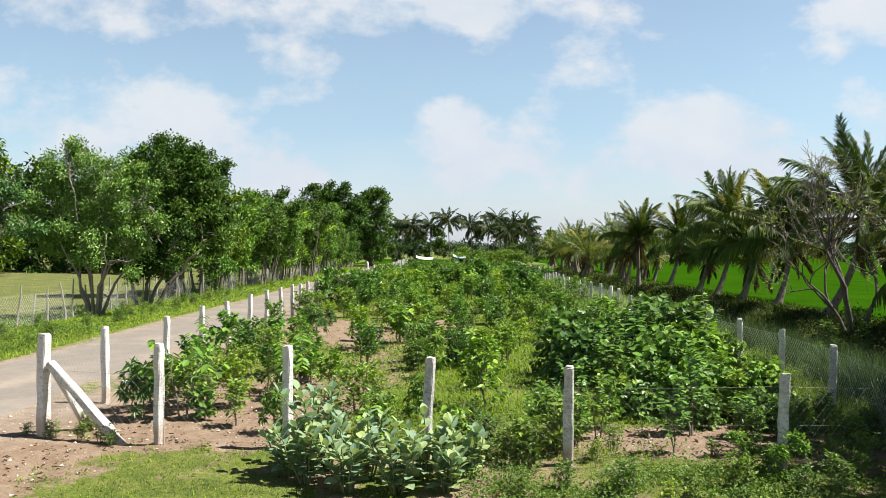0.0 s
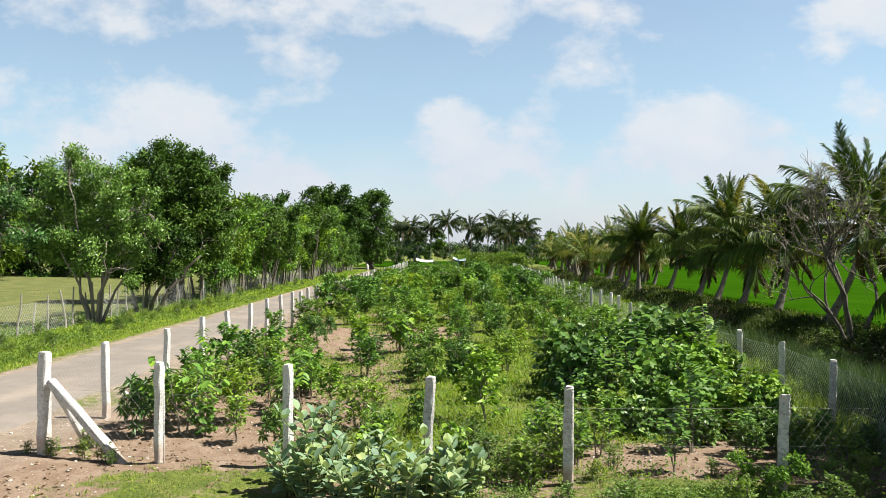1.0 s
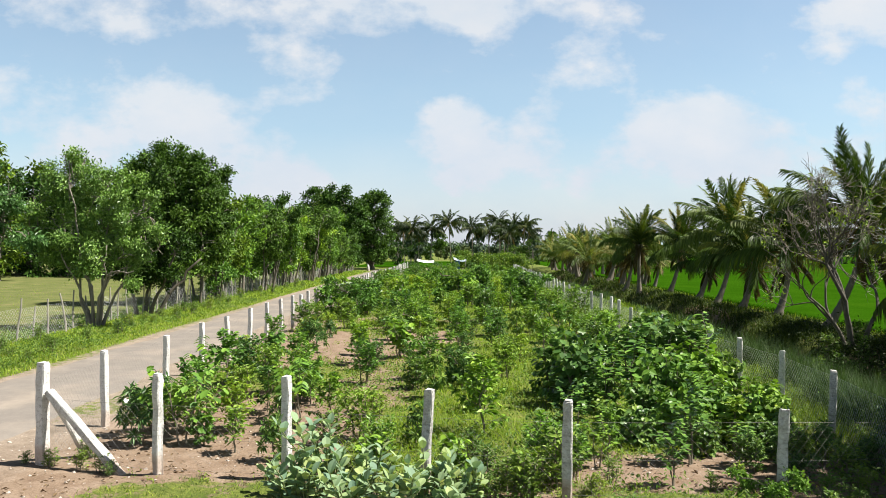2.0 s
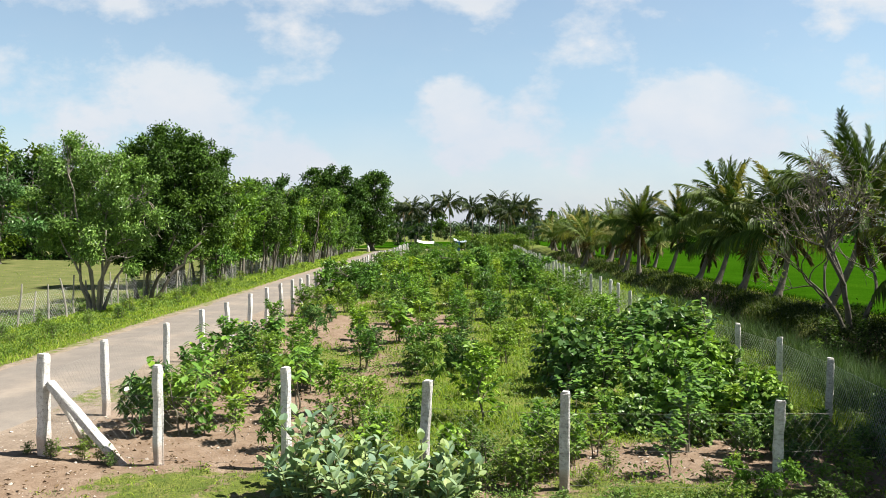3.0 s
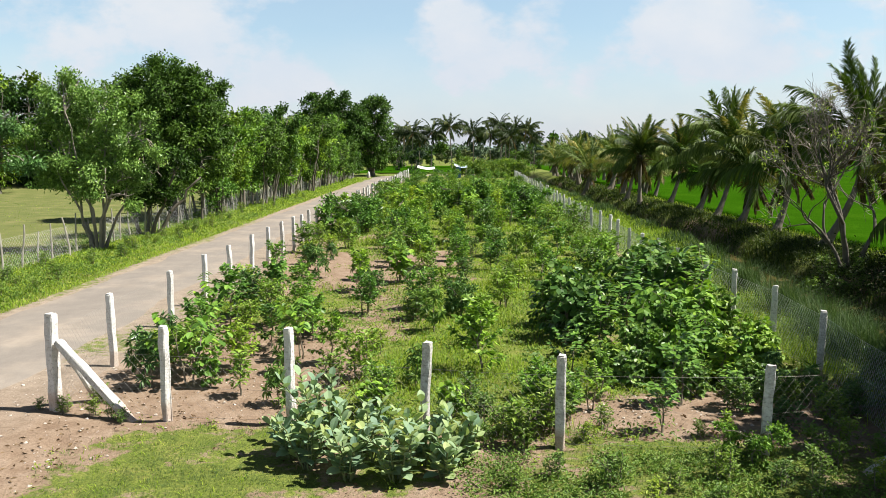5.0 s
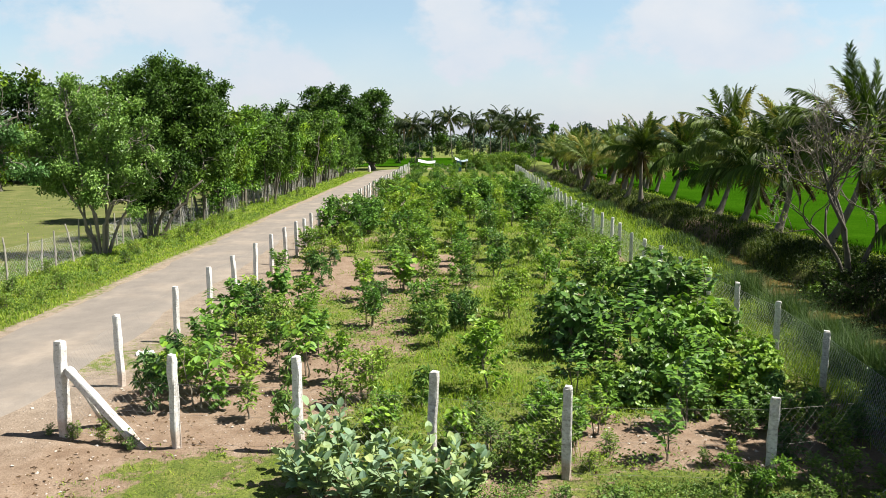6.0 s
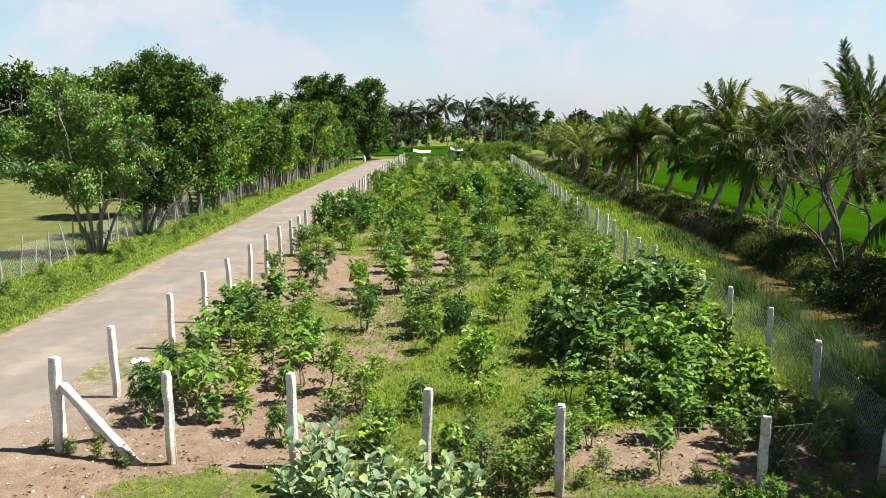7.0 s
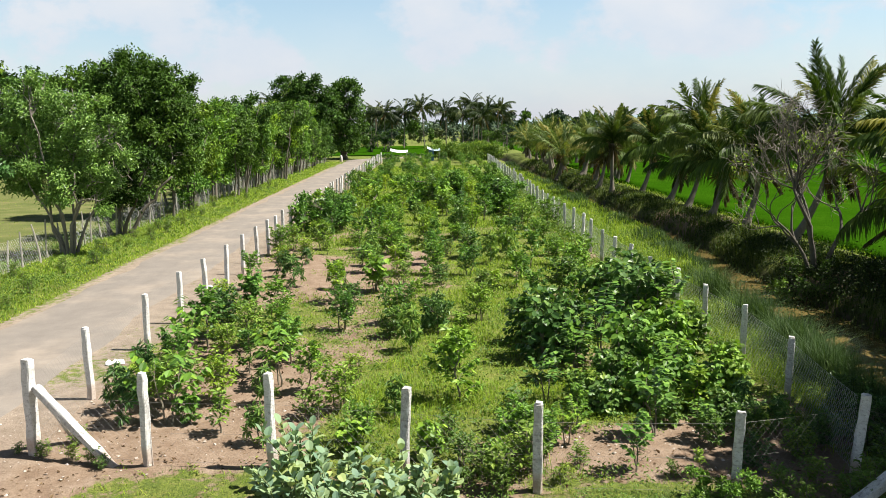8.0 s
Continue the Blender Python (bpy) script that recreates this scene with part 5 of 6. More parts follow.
while y < 123:
    for x in np.arange(-5.8, float(right_fence_x(y)) - 0.4, 1.65 if y < 45 else 2.4):
        px, py = x + g.normal(0, 0.42), y + g.normal(0, 0.5)
        if px > 1.2 and py < 21.5 or px < -5.9 or px > right_fence_x(py) - 0.35:
            continue
        if min((px - a) ** 2 + (py - b) ** 2 for a, b in taken) < 1.0 or (y < 24 and g.random() < 0.12):
            continue
        taken.append((px, py))
        s = g.uniform(0.6, 1.15) * (1.0 + 0.3 * float(ease(26, 48, y)) - 0.33 * float(ease(58, 92, y)))
        plant(names[int(g.choice(8, p=odds))], px, py, s, g.uniform(0, 360), int(g.integers(0, 3)))
    y += 1.6 if y < 40 else 2.5

# bushy weeds before the fence and along the road verge
for x, y, s in ((2.3, 9.35, 0.62), (1.6, 9.7, 0.5), (3.0, 9.2, 0.5), (3.7, 9.4, 0.62), (4.35, 9.25, 0.55), (4.9, 9.5, 0.62), (5.4, 9.9, 0.5), (1.0, 9.5, 0.45), (2.7, 8.8, 0.5), (3.4, 8.7, 0.45), (4.6, 8.8, 0.5), (1.25, 10.7, 0.6), (1.0, 11.4, 0.7), (1.5, 11.9, 0.75), (0.7, 11.0, 0.55)):
    plant("weed", x, y, s, g.uniform(0, 360), int(g.integers(0, 3)))
for kind, x, y, s in (("dense", 5.3, 11.4, 0.5), ("weed", 5.8, 10.6, 0.7), ("dense", 6.2, 11.8, 0.6), ("dense", 5.6, 12.6, 0.7), ("mango", 6.4, 12.9, 0.7), ("weed", 6.2, 10.0, 0.7), ("dense", 6.9, 12.4, 0.6), ("weed", 5.2, 10.2, 0.6), ("dense", 7.7, 12.6, 0.8), ("dense", 8.1, 13.8, 0.8), ("dense", 7.4, 11.3, 0.7), ("mango", 6.0, 13.6, 0.7), ("dense", 5.0, 12.4, 0.5), ("dense", 8.4, 11.9, 0.9), ("weed", 6.7, 10.6, 0.7), ("weed", 5.6, 9.3, 0.6), ("dense", 6.6, 9.6, 0.6), ("lime", 4.4, 11.3, 0.4), ("weed", 3.9, 11.0, 0.4), ("weed", 2.6, 11.6, 0.5), ("weed", 2.2, 11.0, 0.45)):
    plant(kind, x, y, s, g.uniform(0, 360), int(g.integers(0, 3)))
for x, y, s in ((-6.25, 12.75, 0.42), (-5.75, 12.6, 0.4), (-5.3, 12.35, 0.45), (-5.05, 12.15, 0.35), (-6.75, 12.9, 0.3), (-5.9, 13.3, 0.5)):
    plant("weed", x, y, s, g.uniform(0, 360), int(g.integers(0, 3)))
for kind, x, y, s in (("feather", 12.9, 27.3, 0.8), ("weed", 13.3, 26.2, 1.2), ("feather", 14.9, 28.3, 0.8), ("weed", 13.8, 27.9, 1.2), ("weed", 12.6, 26.2, 1.0), ("lime", 14.4, 26.9, 0.8), ("weed", 13.6, 25.3, 1.0)):
    plant(kind, x, y, s, g.uniform(0, 360), int(g.integers(0, 3)))
for y in np.geomspace(15, 75, 64):
    x = g.uniform(-15.0, -12.7)
    plant("weed", x, y, g.uniform(0.4, 0.85), g.uniform(0, 360), int(g.integers(0, 3)))

# the thicket of large-leaved bushes inside the fence corner
BUSH = "large-leaved bushes in the corner"
big_kinds = []
for k in range(3):
    gg = np.random.default_rng(430 + k)
    big_kinds.append(shrub(gg, "tall sprawling bush with large heart-shaped leaves", "bush", "large_leaved_bush", 1.75, 8, 11, 0.6, 11, 0.19, 0.15, (LEAF_BUSH, LEAF_MANGO, LEAF_MANGO)[k], True, 0.75, lift=0.3, clear=0.06, group=BUSH, face=0.9))
# kind, x, y, size: dark masses behind, brighter ones before them
THICKET = ((1, 3.2, 17.7, 1.0), (2, 6.0, 20.2, 1.15), (0, 4.6, 16.1, 0.88), (1, 2.9, 19.3, 0.85), (2, 4.0, 18.9, 0.8), (1, 6.3, 22.3, 1.05), (2, 5.4, 22.2, 1.0), (0, 5.6, 17.1, 0.85),
           (1, 6.5, 18.0, 0.7), (2, 3.3, 14.6, 0.5), (1, 4.6, 13.5, 0.42), (1, 5.6, 13.5, 0.42), (0, 5.3, 15.3, 0.66), (2, 4.0, 15.4, 0.62), (0, 6.5, 15.7, 0.55))
for kind, x, y, size in THICKET:
    if big_kinds[kind].name in USED:
        copy_at(big_kinds[kind], x, y, g.uniform(0, 360), size)
    else:
        USED.add(big_kinds[kind].name)
        stand(big_kinds[kind], x, y, g.uniform(0, 360), size)
for k, (x, y, size) in enumerate(((4.5, 14.4, 0.64), (5.5, 14.35, 0.56), (6.3, 14.7, 0.5), (3.6, 14.1, 0.42))):
    stand(shrub(np.random.default_rng(436 + k), "lower sprawling bush with large heart-shaped leaves", "bush", "large_leaved_bush", 1.75, 8, 11, 0.6, 11, 0.22, 0.17, (LEAF_BUSH, LEAF_BUSH, LEAF_LIME, LEAF_MANGO)[k], True, 0.75, lift=0.3, clear=0.06, group=BUSH, face=0.9, loose=110), x, y, 0, size)
pin = shrub(np.random.default_rng(440), "tall sapling with arching sprays of paired leaflets", "sapling", "spray_leaved_sapling", 1.3, 2, 6, 0.75, 13, 0.17, 0.11, LEAF_BUSH, True, 0.35, "pinnate", lift=1.1, face=1.0)
stand(pin, 3.45, 11.3, 40, 0.72)
copy_at(pin, 4.2, 12.9, 30, 0.95)
copy_at(pin, 2.6, 12.7, 160, 0.6)
copy_at(pin, 4.9, 12.6, 300, 0.55)
copy_at(pin, 4.3, 17.4, 80, 1.35)
copy_at(pin, 3.4, 16.2, 220, 1.1)
copy_at(pin, 6.4, 19.6, 140, 1.4)
copy_at(pin, 2.6, 14.8, 10, 0.8)
copy_at(pin, 5.0, 14.8, 190, 1.0)
arch = shrub(np.random.default_rng(446), "lanky sapling with long arching sprays of hanging oval leaves", "sapling", "arching_sapling", 1.5, 2, 5, 0.95, 11, 0.215, 0.15, LEAF_BUSH, True, 0.75, "pinnate", lift=0.75, clear=0.35, face=0.8, loose=40)
stand(arch, -4.6, 14.2, 20, 0.88)
copy_at(arch, -5.1, 15.9, 200, 0.65)
copy_at(arch, -2.9, 16.4, 110, 0.85)
copy_at(arch, -5.5, 18.2, 290, 0.9)


# ---- milkweed in front of the fence: each leaf its own object ----
def leaf_mesh(L, W, curl, mat):
    b = Build()
    t = np.linspace(0, 1, 6)
    half = W / 2 * np.array([0.3, 0.75, 0.95, 1.0, 0.75, 0.08])
    z = -curl * L * t ** 2
    mid = np.column_stack([t * L, t * 0, z])
    lf = np.column_stack([t * L, half, z + half * 0.18])
    rt = np.column_stack([t * L, -half, z + half * 0.18])
    k = np.arange(5)
    b.add(np.concatenate([mid, lf, rt]), [np.stack([k, k + 1, k + 7, k + 6], -1), np.stack([k + 12, k + 13, k + 1, k], -1)])
    return b.mesh("leaf", mat)


MILK = [leaf_mesh(0.19, 0.135, c, LEAF_GREY) for c in (0.05, 0.2, 0.35)]


def milkweed(g, h, stems):
    root = thing("milkweed_shrub", "grey-green milkweed shrub with thick oval leaves", "shrub", "milkweed shrubs before the fence")
    for s in range(stems):
        a = s * 2.4 + g.uniform(0, 0.8)
        lean = g.uniform(0.1, 0.6)
        hh = h * g.uniform(0.65, 1.0)
        p = limb(g, (0.05 * np.cos(a), 0.05 * np.sin(a), -0.02), (np.cos(a) * lean * hh, np.sin(a) * lean * hh, hh), 7, 0.03)
        w = Build()
        w.tube(p, np.linspace(0.016, 0.008, 7), 5)
        stem = part("stem", w, STEM_GREEN, root)
        pairs = int(5.5 * hh / 0.8) + 2
        for q in range(pairs):
            u = 0.25 + 0.75 * q / (pairs - 1)
            c = Vector([float(np.interp(u, np.linspace(0, 1, 7), p[:, i])) for i in range(3)])
            for side in (0, 180):
                ob = new("leaf", MILK[int(g.integers(0, 3))])
                ob.parent = stem
                el = -16 - 42 * u ** 2 + g.normal(0, 10)
                ob.matrix_basis = pose(*c, 0, 0, q * 90 + side + math.degrees(a) + g.normal(0, 12)) @ pose(0.01, 0, 0, g.normal(0, 10), el, 0) @ Matrix.Scale(g.uniform(0.75, 1.2) * (1.1 - 0.3 * u), 4)
    return root


g = np.random.default_rng(610)
for x, y, h, st in ((-1.55, 10.95, 1.15, 10), (-0.95, 10.55, 0.95, 8), (-0.15, 10.45, 0.85, 9), (0.45, 10.35, 0.7, 7), (-1.75, 10.35, 0.8, 9), (-0.5, 9.95, 0.8, 9), (-1.15, 10.0, 0.85, 9), (-2.05, 10.8, 0.7, 8), (0.15, 9.9, 0.6, 8)):
    stand(milkweed(g, h, st), x, y, 0, 1.0, 0.02)


# ---- scrap of sheeting on the road shoulder ----
sg, sn = np.random.default_rng(660), 7
sx, sy = np.meshgrid(np.linspace(-0.2, 0.2, sn), np.linspace(-0.14, 0.14, sn), indexing="ij")
sz = 0.03 + np.abs(sg.normal(0, 0.035, sx.shape))
i, j = np.meshgrid(np.arange(sn - 1), np.arange(sn - 1), indexing="ij")
sf = np.stack([i * sn + j, (i + 1) * sn + j, (i + 1) * sn + j + 1, i * sn + j + 1], -1).reshape(-1, 4)
sb = Build()
for dz in (0.0, 0.004):
    sb.add(np.stack([sx + sg.normal(0, 0.01, sx.shape) * (dz == 0), sy, sz + dz], -1), sf)
tagged(stand(new("plastic_scrap", sb.mesh("plastic_scrap", SHEET)), -7.1, 18.2, 20, 1.0, 0.02), "crumpled scrap of white plastic beside the fence", "litter")
tagged(stand(new("plastic_scrap", bpy.data.meshes["plastic_scrap"]), -7.2, 27.2, 110, 1.0, 0.02), "crumpled scrap of white plastic beside the fence", "litter")


# ---- hedge, shelters and marker at the far end ----
g = np.random.default_rng(700)
hedge = thing("hedge", "dense clipped-looking dark green hedge row", "hedge")
boles, wood, leaf = tree_parts(g, [((x, 0, 0), (x + 0.2, 0, 1.8), 0.05, 0.03) for x in np.arange(-6.6, 5.6, 1.0)],
                        [(x, g.normal(0, 0.4), 1.5 + g.normal(0, 0.12), 1.3, 1.4, 1.4) for x in np.arange(-6.4, 5.6, 1.1)], 900, 20, 0.28, 0.16, 0.3, twigs=10, forks=1)
for bole in boles:
    part("trunk", bole, BARK, hedge)
tagged(part("branchwork", wood, BARK, hedge), kind="stuff")
part("crown", leaf, LEAF_MANGO, hedge)
stand(hedge, 9.0, 128)


def shelter(label, w, d, h, mat, skirt=None):
    root = thing("shelter", label, "shelter", "field shelters")
    for sx in (-1, 1):
        for sy in (-1, 1):
            b = Build()
            b.tube([(sx * w / 2, sy * d / 2, -0.1), (sx * w / 2 + 0.03, sy * d / 2, h)], 0.05, 6)
            part("pole", b, STAKE, root)
    b = Build()
    n = 11
    X, Y = np.meshgrid(np.linspace(-w / 2 - 0.2, w / 2 + 0.2, n), np.linspace(-d / 2 - 0.2, d / 2 + 0.2, n), indexing="ij")
    Z = h + 0.06 - 0.26 * np.cos(X / w * 2.6) * (0.7 + 0.3 * np.cos(Y / d * 2.6)) - 0.22 * X / w + 0.25 * Y / d
    i, j = np.meshgrid(np.arange(n - 1), np.arange(n - 1), indexing="ij")
    f = np.stack([i * n + j, (i + 1) * n + j, (i + 1) * n + j + 1, i * n + j + 1], -1).reshape(-1, 4)
    for dz in (0, 0.015):
        b.add(np.stack([X, Y, Z + dz], -1), f)
    part("sheet", b, mat, root, "sagging tied sheet", True)
    if skirt:
        b = Build()
        t = np.linspace(-w / 2, -w / 2 + 0.8, 24)
        fold = 0.05 * np.sin(t * 9)
        for off in (0, 0.02):
            b.add(np.concatenate([np.column_stack([t, -d / 2 + fold + off, t * 0 + 0.1]), np.column_stack([t, -d / 2 + fold * 0.4 + off, t * 0 + h - 0.15])]),
                  np.stack([np.arange(23), np.arange(23) + 1, np.arange(23) + 25, np.arange(23) + 24], -1))
        part("side_sheet", b, skirt, root, "hanging blue side sheet", True)
    return root


stand(shelter("field shelter roofed with a sagging white sheet", 2.3, 1.8, 1.7, SHEET), -2.75, 126)
stand(shelter("field shelter with a faded roof and blue side sheet", 1.6, 1.6, 1.9, FADED_SHEET, BLUE_SHEET), 2.7, 126.2)
mk = Build()
zz = np.linspace(-0.1, 1.05, 6)
mk.tube(np.column_stack([zz * 0, zz * 0, zz]), np.array([0.26, 0.26, 0.25, 0.23, 0.19, 0.08]), 8)
tagged(stand(new("marker_stone", mk.mesh("marker_stone", STONE, True)), -12.0, 128), "white-painted marker stone beside the road", "marker stone")


# ---- grass, reeds, rice and weeds ----
def blades(b, X, Y, tall, wide, g, lean=0.35):
    n = len(X)
    Z = height(X, Y) - 0.01
    a = g.uniform(0, 6.283, n)
    ln = np.abs(g.normal(0, lean, n))
    d = np.stack([np.cos(a) * ln, np.sin(a) * ln, np.ones(n)], -1)
    s = np.stack([-np.sin(a), np.cos(a), np.zeros(n)], -1) * (wide * 0.5)[:, None]
    P = np.stack([X, Y, Z], -1)
    m = P + d * (tall * 0.55)[:, None]
    tip = P + d * tall[:, None] + np.stack([np.cos(a), np.sin(a), -0.4 * np.ones(n)], -1) * (tall * ln * 0.8)[:, None]
    v = np.stack([P - s, P + s, m + s * 0.8, m - s * 0.8, tip], 1)
    k = (np.arange(n) * 5)[:, None]
    b.add(v.reshape(-1, 3), [np.array([[0, 1, 2, 3]]) + k, np.array([[3, 2, 4]]) + k])


def scatter(g, n, x0, x1, y0, y1, power=1.7):
    """Points over a stretch of ground, thinning out to the north."""
    u = g.random(n)
    Y = y0 * (y1 / y0) ** u if power else y0 + (y1 - y0) * u
    return g.uniform(x0, x1, n), Y


g = np.random.default_rng(800)
b = Build()
X, Y = scatter(g, 145000, -6.6, 7.6, 8.2, 110)
lush = np.clip(grass_cover(X, Y) * 1.5 - 0.45 + 0.5 * fbm(X, Y, 1.3, 3, 61), 0, 1)
ok = g.random(len(X)) < lush * (0.45 + 0.55 * ease(10.9, 11.9, Y + 0.22 * X))
X, Y = X[ok], Y[ok]
t = (0.05 + 0.20 * np.clip(0.45 + 0.9 * fbm(X, Y, 0.6, 3, 62), 0, 1)) * g.uniform(0.6, 1.3, len(X)) * (0.45 + 0.55 * ease(10.8, 12.6, Y + 0.22 * X))
blades(b, X, Y, t, 0.004 + 0.0006 * Y, g, 0.75)
X, Y = scatter(g, 36000, -15.6, -11.9, 14, 125)
t = 0.10 * g.uniform(0.6, 1.6, len(X)) * (1 + 0.8 * fbm(X, Y, 0.6, 3, 63))
vb = Build()
blades(vb, X, Y, np.maximum(t, 0.03), 0.008 + 0.0006 * Y, g, 0.5)
X, Y = scatter(g, 6000, -40, -16, 20, 120)
blades(b, X, Y, 0.05 * g.uniform(0.5, 1.6, len(X)), 0.008 + 0.0006 * Y, g, 0.5)
X, Y = scatter(g, 4000, 16.2, 18.5, 14, 120)
blades(b, X, Y, 0.16 * g.uniform(0.5, 1.8, len(X)), 0.008 + 0.0006 * Y, g, 0.5)
X, Y = scatter(g, 24000, 0, 1, 12.5, 110)
X = right_fence_x(Y) + 0.2 + X * (ditch_x(Y) - 1.0 - right_fence_x(Y))
blades(b, X, Y, 0.24 * g.uniform(0.5, 1.7, len(X)), 0.008 + 0.0007 * Y, g, 0.5)
tagged(new("verge_grass", vb.mesh("verge_grass", VERGE)), "rank green grass on the road verge", "grass", kind="stuff")
tb = Build()
X, Y = g.uniform(-6.5, 7.0, 80000), g.uniform(8.3, 12.6, 80000)
ok = (Y + 0.22 * X < 11.9) & (g.random(len(X)) < np.clip(grass_cover(X, Y) * 1.6 - 0.4, 0, 1))
X, Y = X[ok], Y[ok]
blades(tb, X, Y, g.uniform(0.015, 0.05, len(X)) * (1 + 0.7 * np.clip(fbm(X, Y, 1.3, 3, 67), -0.6, 1)), np.full(len(X), 0.007), g, 0.9)
tagged(new("short_turf", tb.mesh("short_turf", TURF)), "short olive-green turf before the fence", "grass", kind="stuff")
tagged(new("grass", b.mesh("grass", GRASS)), "fresh green grass growing over the sandy soil", "grass", kind="stuff")

b = Build()
X, Y = scatter(g, 70000, 0, 1, 8.5, 110)
U = 0.42 + 0.58 * X ** 0.7
X = right_fence_x(Y) + 0.5 + U * (ditch_x(Y) - 0.55 * ditch_wide(Y) - 0.5 - right_fence_x(Y))
ok = g.random(len(X)) < np.clip(0.45 * U + 1.1 * fbm(X, Y, 0.6, 3, 71), 0.04, 1)
X, Y = X[ok], Y[ok]
t = (0.25 + 0.55 * np.clip(0.4 + fbm(X, Y, 0.4, 3, 72), 0, 1)) * g.uniform(0.5, 1.25, len(X))
blades(b, X, Y, t, 0.006 + 0.0005 * Y, g, 0.3)
for cx, cy, cn in ((8.6, 15.6, 1500), (8.9, 17.6, 1300), (8.4, 13.2, 1000), (9.2, 20.5, 1100), (9.4, 24.0, 900), (8.2, 11.4, 900)):
    X, Y = cx + g.normal(0, 0.28, cn), cy + g.normal(0, 0.45, cn)
    blades(b, X, Y, 1.15 * g.uniform(0.6, 1.15, cn), np.full(cn, 0.011), g, 0.38)
tagged(new("reeds", b.mesh("reeds", REED)), "tall dark reeds and rushes along the ditch", "reeds", kind="stuff")
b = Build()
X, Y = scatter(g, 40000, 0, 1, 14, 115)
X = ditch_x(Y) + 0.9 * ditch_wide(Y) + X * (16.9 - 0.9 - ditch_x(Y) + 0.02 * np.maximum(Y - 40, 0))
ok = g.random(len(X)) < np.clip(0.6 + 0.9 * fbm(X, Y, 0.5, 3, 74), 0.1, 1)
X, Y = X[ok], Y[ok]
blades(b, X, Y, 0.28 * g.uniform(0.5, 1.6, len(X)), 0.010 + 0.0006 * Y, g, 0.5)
tagged(new("bank_grass", b.mesh("bank_grass", BANK_SHADED)), "rank grass on the bank under the palms, shade painted into its colour", "grass", kind="stuff")


def rice_edge(y):
    return 18.2 + 0.02 * np.maximum(np.asarray(y, dtype=float) - 40, 0)


b = Build()
ys = axis([(12, 60, 1.0), (60, 210, 5), (210, 400, 20)])
us = axis([(0, 12, 0.8), (12, 70, 5), (70, 260, 20)])
U, Yg = np.meshgrid(us, ys, indexing="ij")
Xg = rice_edge(Yg) + U
Zg = 0.16 + 0.05 * fbm(Xg, Yg, 0.9, 4, 81) - 0.5 * (U < 0.01)
i, j = np.meshgrid(np.arange(len(us) - 1), np.arange(len(ys) - 1), indexing="ij")
n = len(ys)
b.add(np.stack([Xg, Yg, Zg], -1), np.stack([i * n + j, (i + 1) * n + j, (i + 1) * n + j + 1, i * n + j + 1], -1).reshape(-1, 4))
tagged(new("paddy_bed", b.mesh("paddy_bed", RICE, True)), "bed of bright green rice", "rice", kind="stuff")
b = Build()
X, Y = scatter(g, 26000, 0, 1, 14, 140)
X = rice_edge(Y) + X ** 2 * 2.6 - 0.15
blades(b, X, Y, 0.50 * g.uniform(0.6, 1.0, len(X)), 0.012 + 0.0009 * Y, g, 0.45)
fb = Build()
fx, fy = np.meshgrid(np.linspace(-17, 3, 9), np.linspace(150, 215, 9), indexing="ij")
i, j = np.meshgrid(np.arange(8), np.arange(8), indexing="ij")
fb.add(np.stack([fx, fy, 0.2 + 0.05 * fbm(fx, fy, 0.3, 3, 83)], -1), np.stack([i * 9 + j, (i + 1) * 9 + j, (i + 1) * 9 + j + 1, i * 9 + j + 1], -1).reshape(-1, 4))
tagged(new("far_paddy_bed", fb.mesh("far_paddy_bed", RICE, True)), "far bed of bright green rice", "rice", kind="stuff")
tagged(new("rice", b.mesh("rice", RICE)), "bright green young rice plants in the paddy", "rice", kind="stuff")


def weed_patch(g, X, Y, tall, per, L, W):
    n = len(X)
    Z = height(X, Y)
    base = np.repeat(np.stack([X, Y, Z], -1), per, axis=0)
    r = np.repeat(tall, per)
    off = g.normal(0, 1, (n * per, 3)) * np.array([0.55, 0.55, 0.0]) * r[:, None]
    off[:, 2] = np.abs(g.normal(0.45, 0.3, n * per)) * r
    D = np.column_stack([off[:, 0], off[:, 1], off[:, 2] * 0.4]) + g.normal(0, 0.2, (n * per, 3))
    b.leaves(base + off, D, g.normal(0, 0.4, (n * per, 3)) + (0, 0, 1), L * g.uniform(0.6, 1.3, n * per), W)


b = Build()
X, Y = scatter(g, 3400, -6.3, 7.5, 10.5, 112)
ok = (grass_cover(X, Y) + 0.5 * fbm(X, Y, 0.8, 3, 91) > 0.36) & (Y > 11.6 - 0.22 * X)
X, Y = X[ok], Y[ok]
weed_patch(g, X, Y, 0.08 + 0.34 * g.random(len(X)) ** 2, 16, 0.075, 0.04)
X, Y = g.uniform(0.4, 6.6, 1500), g.uniform(8.2, 10.6, 1500)
ok = (fbm(X, Y, 1.1, 3, 95) > -0.12) & (Y + 0.16 * X < 10.75)
X, Y = X[ok], Y[ok]
weed_patch(g, X, Y, g.uniform(0.06, 0.24, len(X)) * (1 + 0.5 * fbm(X, Y, 0.9, 2, 97)), 18, 0.045, 0.028)
X, Y = scatter(g, 1500, -15.4, -12.2, 16, 120)
weed_patch(g, X, Y, 0.06 + 0.6 * np.clip(fbm(X, Y, 0.5, 3, 96), 0, 1) * g.uniform(0.6, 1.3, len(X)), 20, 0.085, 0.045)
X, Y = scatter(g, 420, -2.4, -0.25, 22, 62)
weed_patch(g, X + pasture_x(Y), Y, g.uniform(0.1, 0.42, len(X)), 22, 0.10, 0.055)
X, Y = scatter(g, 300, -0.55, 0.35, 36, 112)
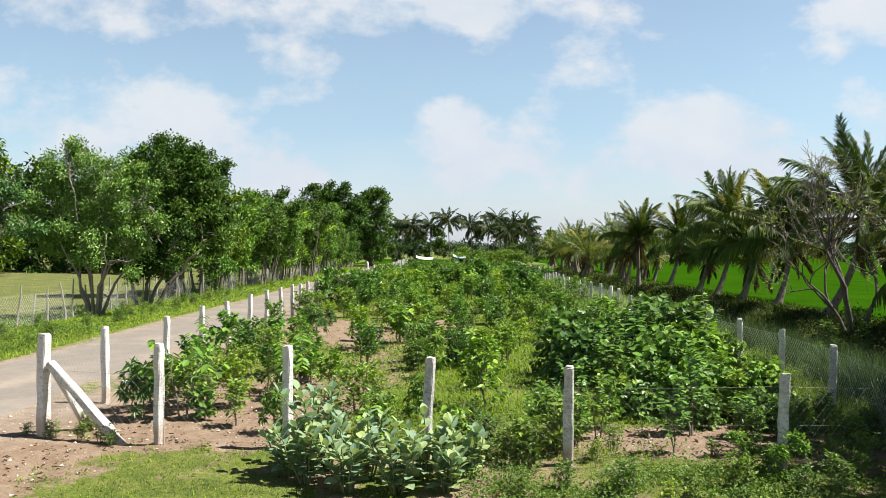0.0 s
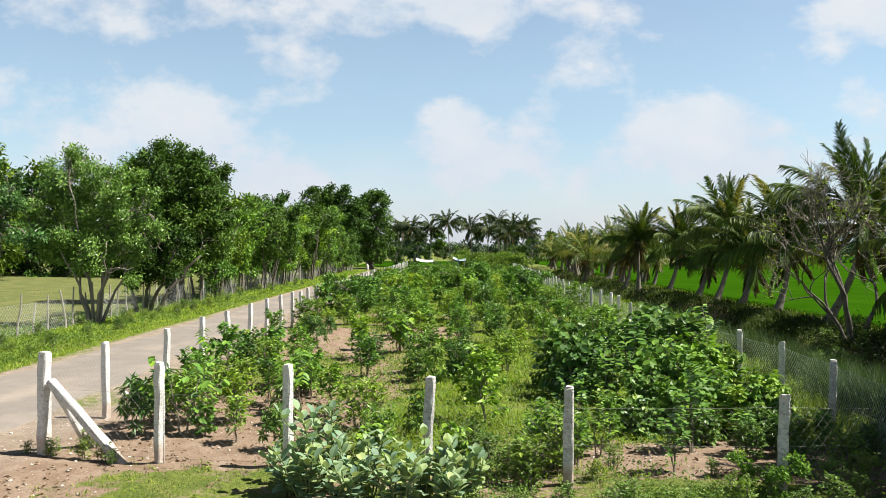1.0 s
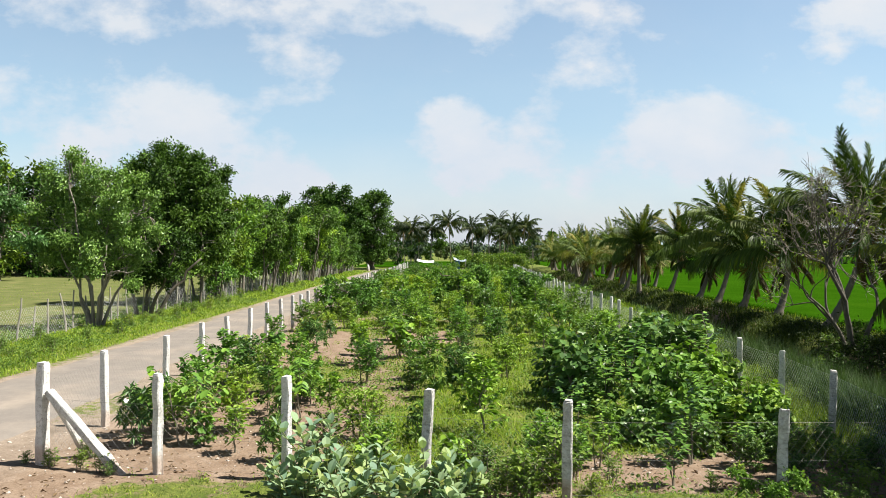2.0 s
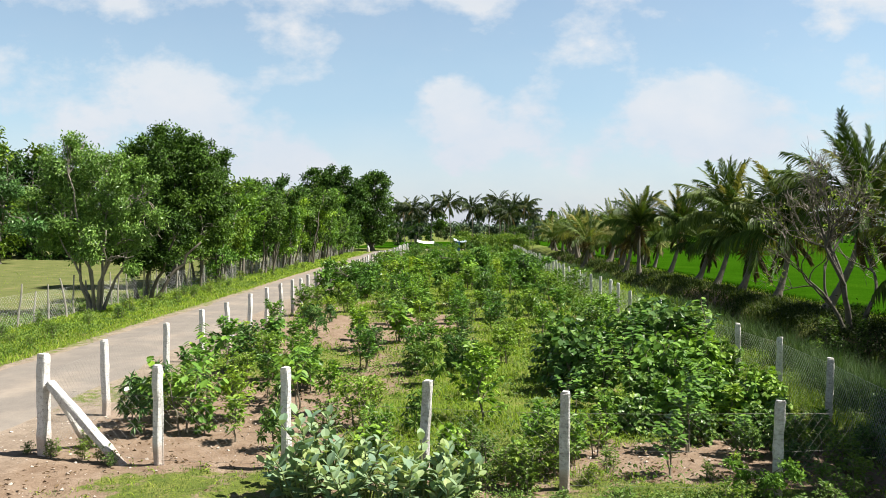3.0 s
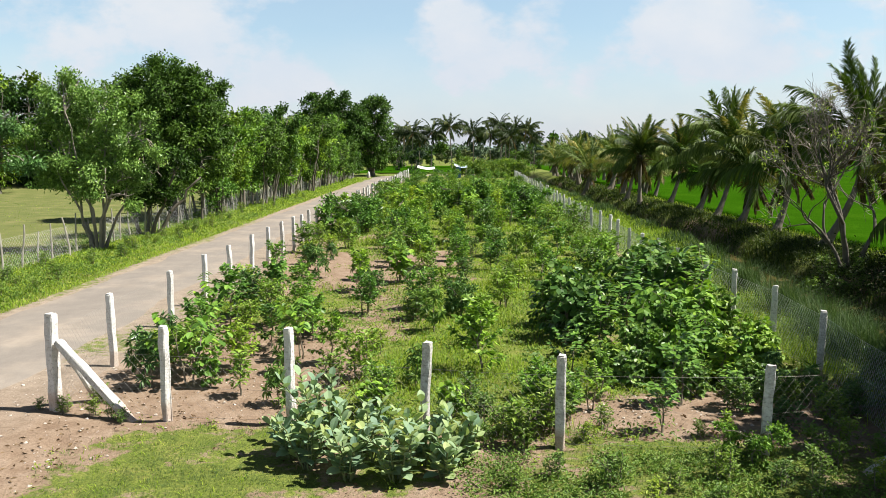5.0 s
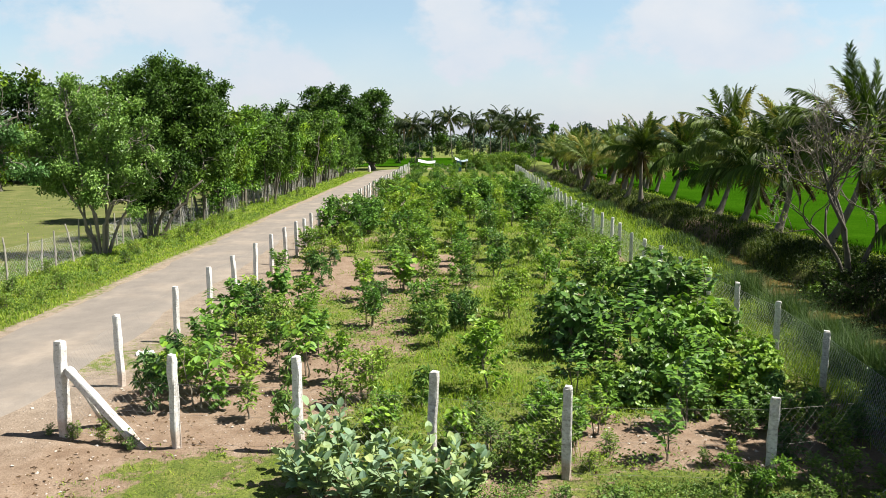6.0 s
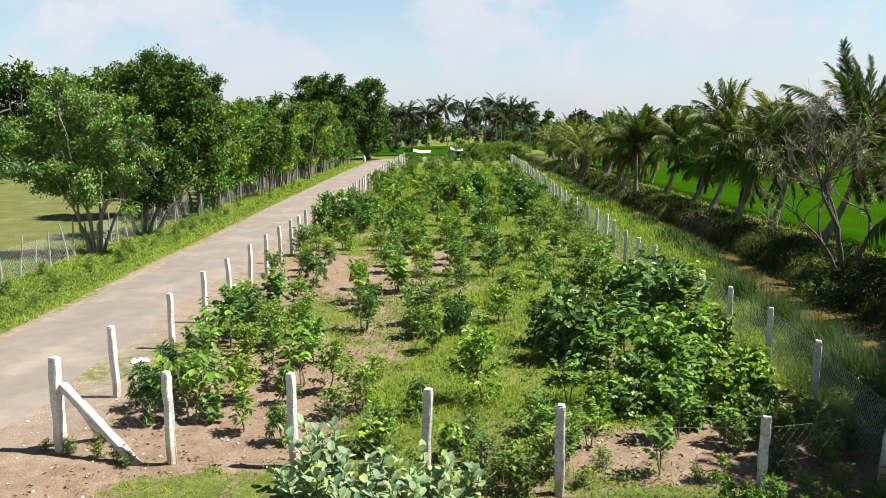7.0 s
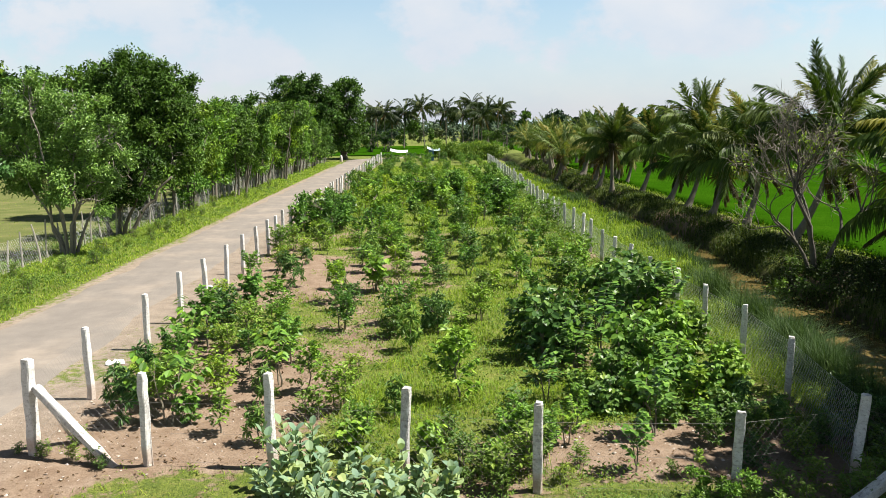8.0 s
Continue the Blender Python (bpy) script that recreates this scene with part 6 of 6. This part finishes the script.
weed_patch(g, X + right_fence_x(Y), Y, g.uniform(0.35, 0.95, len(X)), 24, 0.13, 0.075)
X, Y = scatter(g, 1100, 7.7, 10.2, 9, 60)
weed_patch(g, X, Y, g.uniform(0.15, 0.45, len(X)), 20, 0.08, 0.04)
tagged(new("weeds", b.mesh("weeds", WEED)), "low broad-leaved weeds between the saplings", "weeds", kind="stuff")

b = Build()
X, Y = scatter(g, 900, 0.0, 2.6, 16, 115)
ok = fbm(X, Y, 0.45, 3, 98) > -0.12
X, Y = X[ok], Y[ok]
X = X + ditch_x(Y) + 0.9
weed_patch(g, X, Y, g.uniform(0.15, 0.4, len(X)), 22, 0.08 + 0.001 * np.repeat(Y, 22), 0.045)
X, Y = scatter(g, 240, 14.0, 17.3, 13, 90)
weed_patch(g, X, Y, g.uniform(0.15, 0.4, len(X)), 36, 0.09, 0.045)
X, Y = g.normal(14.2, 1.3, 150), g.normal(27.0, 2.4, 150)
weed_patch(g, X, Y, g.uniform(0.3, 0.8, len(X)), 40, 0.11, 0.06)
tagged(new("bank_scrub", b.mesh("bank_scrub", LEAF_SCRUB_SHADED)), "tangled green scrub on the ditch bank, leaf colour darkened for shade", "scrub", kind="stuff")

# pebbles and clods on the bare soil
b = Build()
X, Y = g.uniform(-8, 5, 900), g.uniform(9.5, 15.5, 900)
ok = grass_cover(X, Y) < 0.4
X, Y = X[ok], Y[ok]
for x, y in zip(X, Y):
    r = 0.012 + 0.03 * g.random() ** 3
    v = unit(np.array([[1, 0, 0], [0, 1, 0], [-1, 0, 0], [0, -1, 0], [0, 0, 0.8], [0, 0, -0.8]]) + g.normal(0, 0.25, (6, 3))) * r * (1, 1, 0.7)
    b.add(v + (x, y, gz(x, y) + r * 0.2), np.array([[0, 1, 4], [1, 2, 4], [2, 3, 4], [3, 0, 4], [1, 0, 5], [2, 1, 5], [3, 2, 5], [0, 3, 5]]))
tagged(new("pebbles", b.mesh("pebbles", PEBBLE)), "small stones and clods on bare soil", "pebbles", kind="stuff")

b = Build()
X, Y = g.uniform(-6.4, 6.5, 5200), g.uniform(9.6, 26, 5200)
ok = grass_cover(X, Y) < 0.55
X, Y = X[ok], Y[ok]
FX = g.uniform(-6.2, 5.5, 650)
FY = 12.1 - 0.22 * (FX + 2.3) + g.normal(0.15, 0.25, 650)
ok = fbm(FX, FY, 1.6, 3, 66) > 0.0
FX, FY = FX[ok], FY[ok]
X, Y = np.concatenate([X, FX]), np.concatenate([Y, FY])
P = np.stack([X, Y, height(X, Y) + 0.012], -1)
b.leaves(P, g.normal(0, 1, P.shape) * (1, 1, 0.25), g.normal(0, 0.4, P.shape) + (0, 0, 1), g.uniform(0.04, 0.12, len(X)), g.uniform(0.02, 0.05, len(X)))
tagged(new("leaf_litter", b.mesh("leaf_litter", LITTER)), "dry brown fallen leaves on bare soil", "leaf litter", kind="stuff")
b = Build()
X, Y = g.uniform(-6.4, 6.5, 900), g.uniform(9.6, 30, 900)
ok = (grass_cover(X, Y) < 0.6) & (grass_cover(X, Y) > 0.05)
X, Y = X[ok], Y[ok]
weed_patch(g, X, Y, g.uniform(0.05, 0.16, len(X)), 14, 0.05, 0.026)
tagged(new("seedlings", b.mesh("seedlings", WEED)), "tiny green seedlings scattered on the bare soil", "seedlings", kind="stuff")

# far woods in front of the hills
g = np.random.default_rng(900)
b = Build()
for ring, (dist, tall) in enumerate(((420, 8), (620, 10), (900, 12))):
    k = 420
    X = np.sort(g.uniform(-dist * 0.75, dist * 0.75, k))
    Y = dist + g.normal(0, 14, k)
    H = tall * (0.7 + 0.45 * np.clip(fbm(X, Y * 0, 0.02, 3, 44 + ring), -0.6, 1)) * g.uniform(0.75, 1.2, k)
    P = np.repeat(np.stack([X, Y, H * 0.0], -1), 26, axis=0)
    hh = np.repeat(H, 26)
    P = P + g.normal(0, 1, P.shape) * np.stack([hh * 0.3, hh * 0.3, hh * 0.0], -1)
    P[:, 2] = hh * g.uniform(0.05, 0.95, len(P))
    b.leaves(P, g.normal(0, 1, P.shape), g.normal(0, 0.5, P.shape) + (0, -0.5, 0.7), hh * 0.30, hh * 0.2)
tagged(new("far_woods", b.mesh("far_woods", HAZE_LEAF)), "belts of far woodland on the plain, haze put into the leaf colour", "woods", kind="stuff")

# low hills on the horizon
b = Build()
hx = np.linspace(-2600, 2600, 160)
hz = np.maximum(4, 26 + 26 * fbm(hx, hx * 0, 0.0022, 4, 12))
b.add(np.concatenate([np.column_stack([hx, hx * 0 + 2200, hx * 0 - 5]), np.column_stack([hx, hx * 0 + 2300, hz])]),
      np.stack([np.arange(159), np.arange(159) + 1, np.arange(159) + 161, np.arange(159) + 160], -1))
tagged(new("backdrop", b.mesh("backdrop", HAZE_HILL, True)), "low wooded hills on the horizon, tinted with painted haze", "hills", kind="structure")
